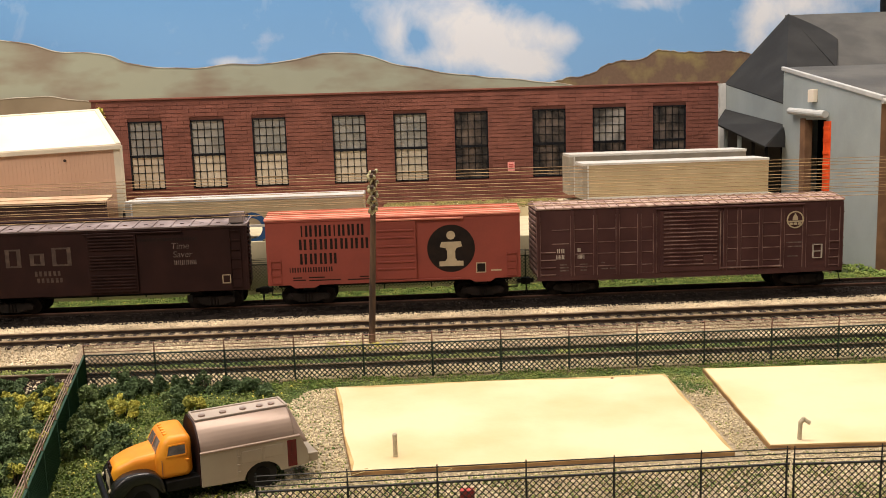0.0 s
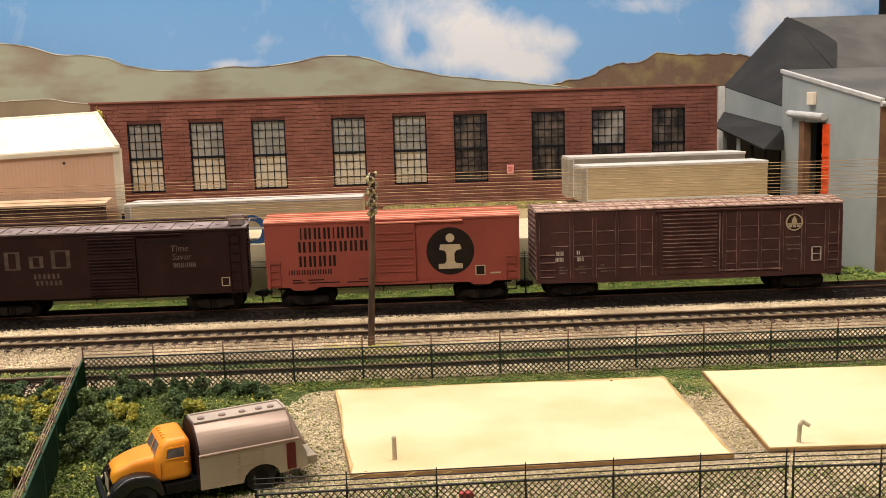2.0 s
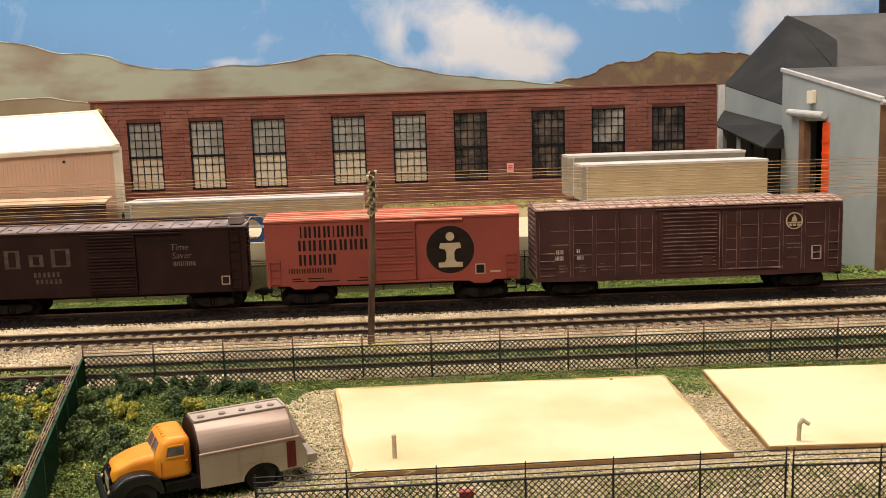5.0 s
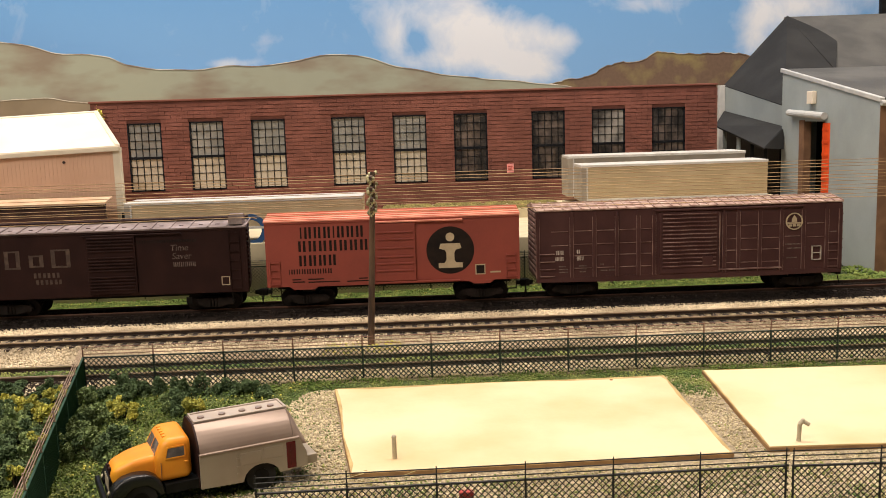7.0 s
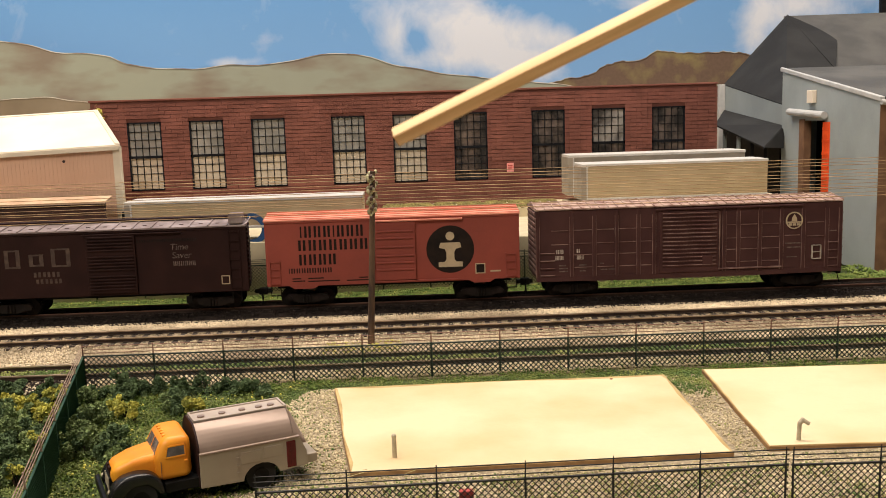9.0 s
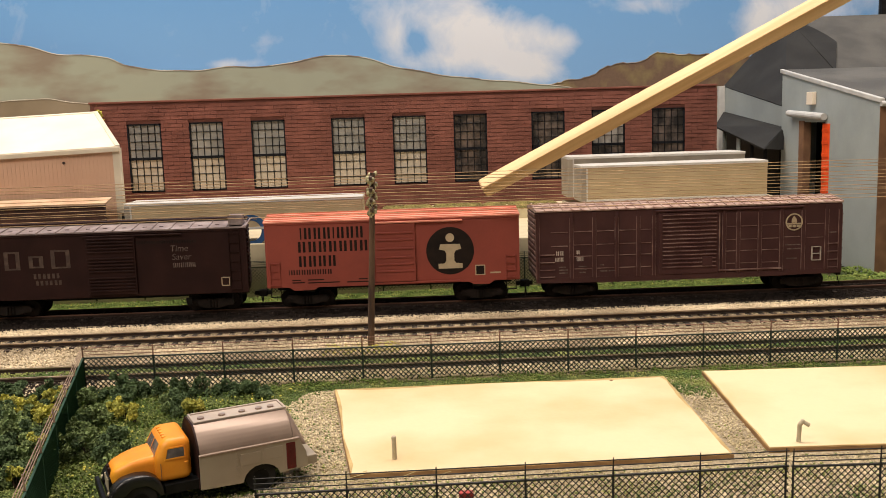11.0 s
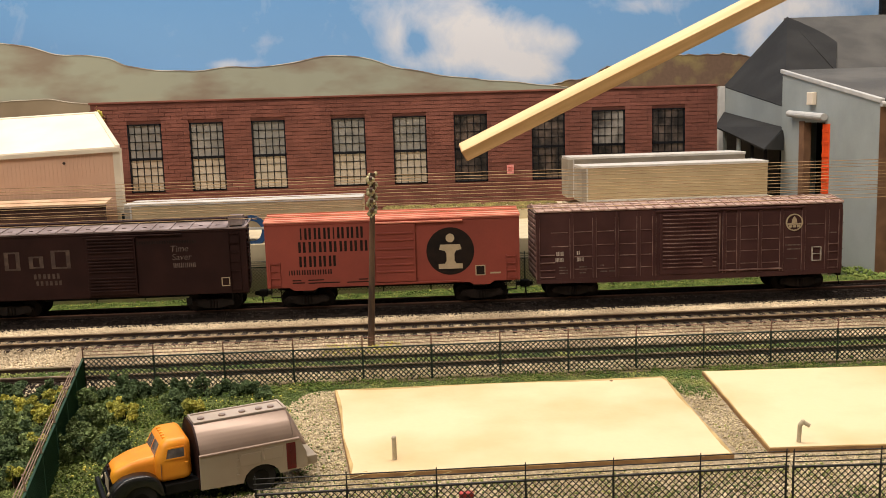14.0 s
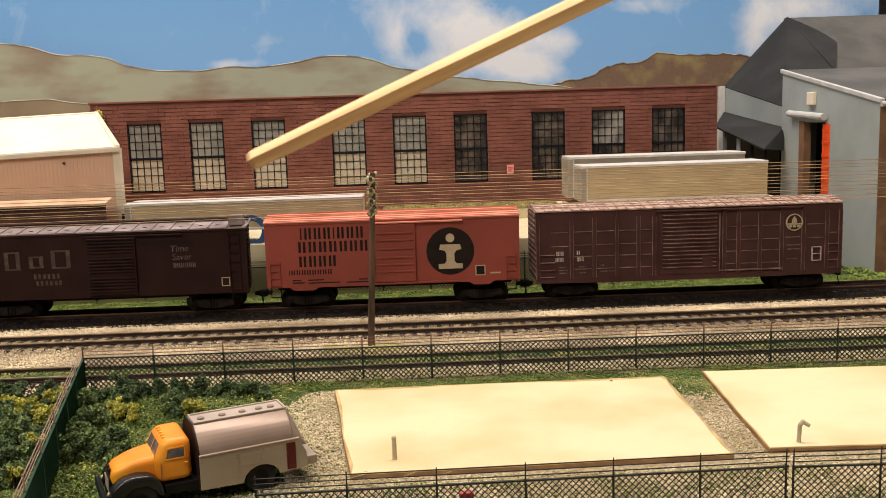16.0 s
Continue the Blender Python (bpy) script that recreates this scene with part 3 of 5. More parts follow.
def build_brick_building():
    b = thing("brick_factory", "long dark red brick factory with tall steel windows", "building", 0, 0, 0)
    x0, x1, y, ztop = -255.8, 252.8, BRICK_Y, 132.7
    bm = bmesh.new()
    edges = [x0 + 1]
    for wx in WIN_X:
        edges += [wx, wx + WIN_W]
    edges.append(x1 - 1)
    for a, c in zip(edges[0::2], edges[1::2]):
        box(bm, a, c, y + 0.5, y + 6, WIN_Z0, WIN_Z1)
    box(bm, x0 + 1, x1 - 1, y + 0.5, y + 6, 30, WIN_Z0)
    box(bm, x0 + 1, x1 - 1, y + 0.5, y + 6, WIN_Z1, ztop - 1.5)
    box(bm, x0 + 1, x0 + 6, y + 6, y + 90, 30, ztop - 1.5)
    box(bm, x1 - 6, x1 - 1, y + 6, y + 90, 30, ztop - 1.5)
    box(bm, x0 + 1, x1 - 1, y + 90, y + 95, 30, ztop - 1.5)
    wall = part("wall", bm, M_MORTAR, b)
    part("roof", box(bmesh.new(), x0 + 6, x1 - 6, y + 6, y + 90, ztop - 8, ztop - 5), M_TAR, b)
    part("coping", box(bmesh.new(), x0, x1, y - 0.8, y + 6.5, ztop - 1.5, ztop, 0.3), M_BRICK, b)
    # unseen floor, and an added dark panel for the interior's shade
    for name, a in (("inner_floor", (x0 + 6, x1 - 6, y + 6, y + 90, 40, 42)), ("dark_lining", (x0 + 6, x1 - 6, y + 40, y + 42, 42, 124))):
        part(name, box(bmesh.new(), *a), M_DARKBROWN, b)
    # bricks
    course, length = 3.05, 9.2
    brick = {}
    rest = bmesh.new()
    rng = random.Random(5)
    n, z, row = 0, 38.0, 0
    while z + course < ztop - 1.6:
        x = x0 + (length / 2 if row % 2 else 0) - 0.0
        while x < x1 - 0.5:
            a, c = max(x, x0), min(x + length - 0.16, x1)
            spans = [(a, c)]
            if z + course > WIN_Z0 and z < WIN_Z1:
                for wx in WIN_X:
                    spans = [s for q in spans for s in ((q[0], min(q[1], wx)), (max(q[0], wx + WIN_W), q[1])) if s[1] - s[0] > 0.6]
            for s in spans:
                out = rng.uniform(0.05, 0.4)
                if abs((s[1] - s[0]) - (length - 0.16)) < 0.01 and 20 < s[0] < 180 and z > WIN_Z0 - 6 and n < 300:
                    if "b" not in brick:
                        brick["b"] = to_mesh("brick", box(bmesh.new(), 0, length - 0.16, 0, 1.2, 0, course - 0.36), M_BRICK)
                    piece("brick", brick["b"], wall, s[0], y - out, z)
                    n += 1
                else:
                    box(rest, s[0], s[1], y - out, y + 1.2, z, z + course - 0.36)
            x += length
        z += course
        row += 1
    tagged(part("brickwork", rest, M_BRICK, b), kind="stuff")
    meshes = {}
    kinds = [(M_PANEWHITE, M_PANEGREY)] * 5 + [(M_PANEDARK, M_PANEDARK), (M_PANEDARK, M_PANEDARK), (M_PANEDARK, M_PANEMIX), (M_PANEDARK, M_PANEDARK)]
    for wx, (lo, up) in zip(WIN_X, kinds):
        window_pieces(b, wx, WIN_Z0, WIN_Z1, WIN_W, y + 0.6, lo, up, meshes)
    s = thing("wall_sign", "small faded pink sign on the brick wall", "sign", 81.4, y - 0.9, 68.8)
    part("plate", box(bmesh.new(), -2.8, 2.8, -0.4, 0.4, -3.6, 3.6, 0.1), M_SIGNPINK, s)
    for i in range(3):
        part("text_bar", box(bmesh.new(), -1.8, 1.8 - i * 0.4, -0.55, -0.38, 1.3 - i * 1.4, 1.9 - i * 1.4), M_SIGNRED, s)


def build_peach_building():
    b = thing("peach_warehouse", "peach ribbed-siding warehouse with a white pitched roof", "building", 0, 0, 0)
    x0, x1, y0, ze, zr = -440, -189.8, 600, 98.6, 121
    run = (-250, -12, -9)
    rx, ry, bx, by = -223, 660, -256, 720
    part("wall", slab(bmesh.new(), [(x1, y0, 36), (x1, y0, ze), (rx, ry, zr), (bx, by, ze), (bx, by, 36)], run), M_PEACH, b)
    rib = to_mesh("rib", box(bmesh.new(), -0.3, 0.3, -0.14, 0.3, 0, ze - 38.5), M_PEACH)
    x = x0 + 2
    while x < x1 - 6:
        piece("rib", rib, b, x, y0 - (x1 - x) * 0.048, 36.5 - (x1 - x) * 0.036)
        x += 2.6
    part("roof", slab(bmesh.new(), [(x1 + 1.6, y0 - 2, ze - 0.6), (rx + 1.6, ry, zr + 0.4), (rx + 1.6, ry, zr + 2.4), (x1 + 1.6, y0 - 2, ze + 1.4)], run, 0.2), M_WHITEROOF, b)
    part("roof", slab(bmesh.new(), [(bx, by + 2, ze - 0.6), (rx, ry + 0.1, zr + 0.4), (rx, ry + 0.1, zr + 2.3), (bx, by + 2, ze + 1.4)], run, 0.2), M_WHITEROOF, b)
    part("verge_trim", slab(bmesh.new(), [(x1 + 1.6, y0 - 2, ze + 1.3), (rx + 1.6, ry, zr + 2.3), (rx + 1.6, ry, zr + 3.0), (x1 + 1.6, y0 - 2, ze + 2.0)], (-3.2, 0, 0), 0.15), M_TRIM, b)
    part("ridge_trim", slab(bmesh.new(), [(rx + 1.7, ry - 2.2, zr + 1.4), (rx + 1.7, ry + 0.6, zr + 2.4), (rx + 1.7, ry + 0.6, zr + 3.0), (rx + 1.7, ry - 2.2, zr + 2.1)], run, 0.15), M_TRIM, b)
    part("corner_trim", box(bmesh.new(), x1 - 4, x1 + 0.6, y0 - 0.8, y0 + 4, 36, ze, 0.2), M_TRIM, b)
    part("eave_trim", slab(bmesh.new(), [(x1 + 1, y0 - 2.4, ze - 2.2), (x1 + 1, y0 - 0.3, ze - 2.2), (x1 + 1, y0 - 0.3, ze + 0.6), (x1 + 1, y0 - 2.4, ze + 0.6)], run, 0.2), M_TRIM, b)
    part("wall_vent", rod(bmesh.new(), (-225, y0 - 2.6, 90), (-225, y0 - 1.2, 90), 0.9, 8), M_DARKBROWN, b)
    c = thing("dock_canopy", "low loading dock with a cream canopy and dark timber front", "canopy", 0, 0, 36)
    part("canopy_roof", slab(bmesh.new(), [(-440, 577, 27.4), (-440, 592, 30.2), (-440, 592, 31.4), (-440, 577, 28.6)], (246, 0, 0), 0.2), M_CANOPY, c)
    for i in range(5):
        part("plank", box(bmesh.new(), -440, -195, 580.5 - i * 0.35, 582, i * 5.6, i * 5.6 + 5.2, 0.2), M_DOCK, c)


def build_grey_shed():
    b = thing("grey_shed", "pale grey engine shed with a single-pitch roof and orange door", "building", 0, 0, 0)
    X, ya, yb, za, zb = 303.4, 579, 734, 112.8, 140
    # wall that carries the doorway
    d0, d1, dz = 656, 697, 100
    wall = bmesh.new()
    slope = (zb - za) / (yb - ya)
    slab(wall, [(X, ya, -1), (X, d0, -1), (X, d0, za + slope * (d0 - ya)), (X, ya, za)], (4, 0, 0))
    slab(wall, [(X, d1, -1), (X, yb, -1), (X, yb, zb), (X, d1, za + slope * (d1 - ya))], (4, 0, 0))
    slab(wall, [(X, d0, dz), (X, d1, dz), (X, d1, za + slope * (d1 - ya)), (X, d0, za + slope * (d0 - ya))], (4, 0, 0))
    part("wall", wall, M_GREY, b)
    # front side takes the jamb brown in place of grey to paint its shade
    part("front_wall", box(bmesh.new(), X + 0.2, X + 200, ya - 0.2, ya + 4, -1, za), M_WOODDOOR, b, "front wall with its shade put into a brown colour")
    part("rear_wall", box(bmesh.new(), X + 4, X + 200, yb - 4, yb, -1, zb - 1), M_GREY, b)
    part("roof", slab(bmesh.new(), [(X + 1, ya - 2, za + 0.2), (X + 1, yb + 1, zb + 0.2), (X + 1, yb + 1, zb + 2), (X + 1, ya - 2, za + 2)], (200, 0, 0)), M_TAR2, b)
    part("verge_trim", slab(bmesh.new(), [(X - 1.4, ya - 3, za - 0.6), (X - 1.4, yb + 2, zb - 0.6), (X - 1.4, yb + 2, zb + 2.6), (X - 1.4, ya - 3, za + 2.6)], (3, 0, 0), 0.5), M_LIGHTGREY, b)
    part("gutter", rod(bmesh.new(), (X - 1, ya - 3.4, za - 1), (X + 60, ya - 3.4, za - 1), 1.8, 8), M_LIGHTGREY, b)
    part("floor_slab", box(bmesh.new(), X + 0.3, X + 150, ya + 4, yb - 4, -1, 0.5), M_TAR, b)
    # added black panel stands in for the shade inside the doorway
    part("dark_inside", box(bmesh.new(), X + 26, X + 30, d0 - 40, d1 + 30, 0.5, 108), M_BLACK, b)
    door = part("door_leaf", box(bmesh.new(), X - 0.6, X + 1.6, 648, 659, 2, 99, 0.2), M_ORANGEDOOR, b, "bright orange door leaf")
    for z in range(12, 98, 9):
        part("rail", box(bmesh.new(), X - 1.1, X - 0.5, 648.5, 658.5, z, z + 2.2, 0.1), M_ORANGEDOOR, door)
    part("jamb", box(bmesh.new(), X - 0.8, X + 5, 690, 699, 0, 101, 0.2), M_WOODDOOR, b)
    part("awning_roll", rod(bmesh.new(), (X - 3.2, 651, 104), (X - 3.2, 713, 107), 2.6, 12), M_LIGHTGREY, b)
    part("wall_lamp", box(bmesh.new(), X - 3.5, X, 671, 681, 113, 122.5, 0.5), M_WHITEROOF, b)
    # dark roofed building behind it
    g = thing("coal_shed", "grey shed under a large dark tar-paper roof with a side awning", "building", 0, 0, 0)
    part("wall", slab(bmesh.new(), [(307, 737, -1), (307, 882, -1), (307, 882, 134), (307, 737, 112.8)], (3, 0, 0)), M_GREY, g)
    part("end_post", box(bmesh.new(), 301, 306.8, 878, 884, -1, 134.5, 0.3), M_LIGHTGREY, g)
    part("lean_to_roof", slab(bmesh.new(), [(306.6, 737, 95.8), (306.6, 880, 110), (276, 816, 97.3), (276, 701, 80.4)], (0, 0, -1.4)), M_TAR, g)
    part("awning_end", slab(bmesh.new(), [(306.6, 736, 95.4), (276, 700.6, 80), (300, 722, 78)], (0, -1.2, 0)), M_TAR, g)
    for y, z in ((708, 80), (736, 85), (766, 89), (800, 94)):
        part("post", box(bmesh.new(), 278.2, 281, y - 1.4, y + 1.4, -1, z, 0.2), M_BLACK if y < 740 else M_GREY, g)
    # solid black plate paints the shade beneath the lean-to roof
    part("dark_opening", box(bmesh.new(), 304.6, 306.6, 740, 876, -1, 94), M_BLACK, g)
    part("tar_slope", slab(bmesh.new(), [(306.6, 736, 112.4), (306.6, 882.5, 134.4), (374, 897, 200.6), (374, 790, 141)], (1.0, 0.5, -1.8)), M_TAR, g)
    curl = [(373.6, 897, 199.9)]
    for i in range(1, 8):
        f = i / 8
        curl.append((374 + 25 * math.sin(f * 1.57), 897 - 62 * f, 199.9 - 33.8 * f))
    part("tar_sheet", slab(bmesh.new(), curl + [(373.6, 790, 141.6)], (0, 0.15, 0.5)), M_TAR, g, "darker curling tar-paper sheet")
    part("main_roof", slab(bmesh.new(), [(372, 900, 199.5), (680, 900, 201.5), (680, 744, 120), (308, 744, 111)], (0, 1.0, -1.8)), M_TAR2, g)
    part("inner_wall", box(bmesh.new(), 380, 640, 896, 899, -1, 197), M_GREY, g)
    s = thing("smokestack", "black smokestack behind the dark roof", "chimney", 487, 920, -3)
    part("stack", rod(bmesh.new(), (0, 0, 0), (0, 0, 300), 9, 16), M_BLACK, s)


# ---- trailers ----
def build_trailer(x, y, z, length, height, rz, side, roof, label, group="parked trailers", depth=29.0, floor=9.0):
    t = thing("box_trailer", label, "trailer", x, y, z, rz, group)
    part("body", box(bmesh.new(), 0, length, 0, depth, floor, height - 0.8, 0.4), side, t)
    part("roof", box(bmesh.new(), -0.3, length + 0.3, -0.3, depth + 0.3, height - 2.0, height, 0.3), roof, t)
    part("front_trim", box(bmesh.new(), -0.5, 3.0, -0.4, depth + 0.4, floor, height - 2.0, 0.2), M_TRAILEREND, t)
    part("corner_trim", box(bmesh.new(), 3.0, 4.0, -0.5, 0.2, floor, height - 2.0, 0.1), roof, t)
    part("bottom_rail", box(bmesh.new(), 0, length, -0.3, 0.2, floor, floor + 1.6, 0.1), roof, t)
    for wx in (length - 16, length - 28):
        for wy in (2.5, depth - 2.5):
            part("wheel", rod(bmesh.new(), (wx, wy - 2, 5.4), (wx, wy + 2, 5.4), 5.4, 16), M_TYRE, t)
    part("landing_gear", box(bmesh.new(), 26, 28, 4, depth - 4, 0, floor, 0.2), M_BLACK, t)
    return t


def build_trailers():
    t = build_trailer(-181, 575, 36, 149.5, 28.0, 0, M_TAN, M_SILVER, "tan box trailer with a silver roof and blue ring mark", depth=26)
    bm = bmesh.new()
    for i in range(28):
        a, c = 2 * math.pi * i / 28, 2 * math.pi * (i + 1) / 28
        slab(bm, [(78.2 + r * math.cos(k), -0.25, 8.2 + r * math.sin(k)) for r, k in ((6.6, a), (6.6, c), (10.2, c), (10.2, a))], (0, 0.3, 0))
    part("ring_mark", bm, M_BLUE, t, "dark blue ring mark")
    part("nose", box(bmesh.new(), -3.2, -0.5, 2, 24, 9, 22, 0.8), M_BLACK, t, "black nose of the trailer")
    t = build_trailer(118.0, 622, 46, 130, 29.8, 0, M_TAN, M_SILVER, "tan box trailer with a pale grey roof", floor=4.5)
    t = build_trailer(115.8, 662, 46, 131, 34.6, 0, M_TRAILEREND, M_SILVER, "silver box trailer beside the tan one", floor=4.5)


# ---- rolling stock; origin at the rail head, middle of the car ----
def marks(parent, x0, x1, z0, z1, n, y, mat, gap=0.26, narrow=(), label="", split=False):
    """Plain solid bars in place of lettering, one part each; split: two upright bars for each wide sign."""
    w = (x1 - x0) / (n - 0.55 * len(narrow))
    x = x0
    for i in range(n):
        ww = w * (0.45 if i in narrow else 1)
        a, b = x + gap * w / 2, x + ww - gap * w / 2
        spans = ((a, a + (b - a) * 0.36), (b - (b - a) * 0.36, b)) if split and i not in narrow else ((a, b),)
        for p, q in spans:
            part("lettering_bar", box(bmesh.new(), p, q, y - 0.05, y + 0.1, z0, z1), mat, parent, label)
        x += ww


def words(parent, body, x, y, z, size, mat, shear=0.0, wide=1.0):
    """Raised lettering in the built-in font, facing the camera's side."""
    cu = bpy.data.curves.new("lettering", "FONT")
    cu.body, cu.size, cu.extrude, cu.shear = body, size * MM, 0.05 * MM, shear
    holder = bpy.data.objects.new("lettering", cu)
    scene.collection.objects.link(holder)
    bpy.context.view_layer.update()
    me = bpy.data.meshes.new_from_object(holder.evaluated_get(bpy.context.evaluated_depsgraph_get()))
    bpy.data.objects.remove(holder)
    me.transform(pose(x * MM, y * MM, z * MM, 90, 0, 0) @ Matrix.Diagonal((wide, 1, 1, 1)))
    me.materials.clear()
    me.materials.append(mat)
    ob = new("lettering", me)
    ob.parent = parent


def text_rows(parent, rows, y, mat, h=0.65):
    for x0, x1, z in rows:
        part("text_bar", box(bmesh.new(), x0, x1, y - 0.05, y + 0.1, z, z + h), mat, parent)


def bogie(parent, x):
    b = part("bogie", box(bmesh.new(), x - 4, x + 4, -7, 7, 3.5, 7.5, 0.5), M_BLACK, parent)
    for s in (-1, 1):
        bm = bmesh.new()
        slab(bm, [(x - 13, s * 11.2, 5.2), (x - 8, s * 11.2, 3.0), (x - 4, s * 11.2, 1.8), (x + 4, s * 11.2, 1.8), (x + 8, s * 11.2, 3.0), (x + 13, s * 11.2, 5.2), (x + 11, s * 11.2, 7.4), (x - 11, s * 11.2, 7.4)], (0, s * 1.6, 0), 0.3)
        for dx in (-10.5, 10.5):
            rod(bm, (x + dx, s * 11, 5), (x + dx, s * 13.6, 5), 1.7, 10)
        for dx in (-1.8, 0, 1.8):
            rod(bm, (x + dx, s * 12.9, 2.4), (x + dx, s * 12.9, 6.6), 0.75, 8)
        part("side_frame", bm, M_RUST, b)
    for dx in (-10.5, 10.5):
        bm = bmesh.new()
        rod(bm, (x + dx, -9, 4.9), (x + dx, 9, 4.9), 1.0, 8)
        for s in (-8.2, 8.2):
            rod(bm, (x + dx, s - 1.2, 4.9), (x + dx, s + 1.2, 4.9), 4.9, 20)
            rod(bm, (x + dx, s * 0.86 - 0.4, 4.9), (x + dx, s * 0.86 + 0.4, 4.9), 5.4, 20)
        part("wheelset", bm, M_RUST, b)


def coupler(parent, x, s):
    bm = box(bmesh.new(), min(x, x + s * 6), max(x, x + s * 6), -1.1, 1.1, 6.4, 8.8, 0.3)
    box(bm, min(x + s * 4.6, x + s * 7.6), max(x + s * 4.6, x + s * 7.6), -2.2, 2.0, 5.6, 9.6, 0.6)
    rod(bm, (x + s * 4.4, -3, 7), (x + s * 5.4, -4.5, 0.8), 0.35, 6)
    rod(bm, (x + s * 5.4, -4.5, 0.8), (x + s * 6.8, -4.6, 1.6), 0.35, 6)
    part("coupler", bm, M_BLACK, parent)


def ladder(parent, x0, x1, z0, z1, n, y, mat):
    bm = bmesh.new()
    for i in range(n):
        z = z0 + (z1 - z0) * i / (n - 1)
        box(bm, x0, x1, y - 0.9, y - 0.45, z - 0.22, z + 0.22)
    for x in (x0, x1 - 0.4):
        box(bm, x, x + 0.4, y - 0.7, y + 0.1, z0 - 0.8, z1 + 0.8)
    part("ladder", bm, mat, parent)


def car_shell(label, xc, L, z0, z1, ridge, mat, roofmat, W=17.2, yc=529.2, eave=0.8):
    c = thing("boxcar", label, "freight car", xc, yc, 5.0, 0, "freight train")
    h = L / 2
    part("body", box(bmesh.new(), -h, h, -W, W, z0, z1, 0.25), mat, c)
    part("roof", slab(bmesh.new(), [(-h - 0.4, -W - eave, z1 - 0.2), (-h - 0.4, -W - eave, z1 + 0.7), (-h - 0.4, 0, z1 + ridge), (-h - 0.4, W + eave, z1 + 0.7), (-h - 0.4, W + eave, z1 - 0.2)], (L + 0.8, 0, 0), 0.15), roofmat, c)
    for x in (-h + 22, h - 22):
        bogie(c, x)
    coupler(c, -h, -1)
    coupler(c, h, 1)
    part("underframe", box(bmesh.new(), -h + 4, h - 4, -5, 5, z0 - 3.4, z0 + 0.2, 0.4), M_BLACK, c)
    return c


def roof_slope(W, eave, z1, ridge, f):
    """A point across the near half of the roof: y and z at fraction f from the eave to the ridge."""
    return -(W + eave) * (1 - f), z1 + 0.7 + (ridge - 0.7) * f


def roof_ribs(c, L, W, eave, z1, ridge, n, mat, wide=0.7, high=0.5):
    for i in range(n + 1):
        bm = bmesh.new()
        for s in (1, -1):
            x = -L / 2 + L * i / n
            slab(bm, [(x - wide / 2, s * -(W + eave), z1 + 0.6), (x - wide / 2, 0, z1 + ridge - 0.1), (x - wide / 2, 0, z1 + ridge + high), (x - wide / 2, s * -(W + eave), z1 + 0.7 + high)], (wide, 0, 0))
        part("roof_rib", bm, mat, c)


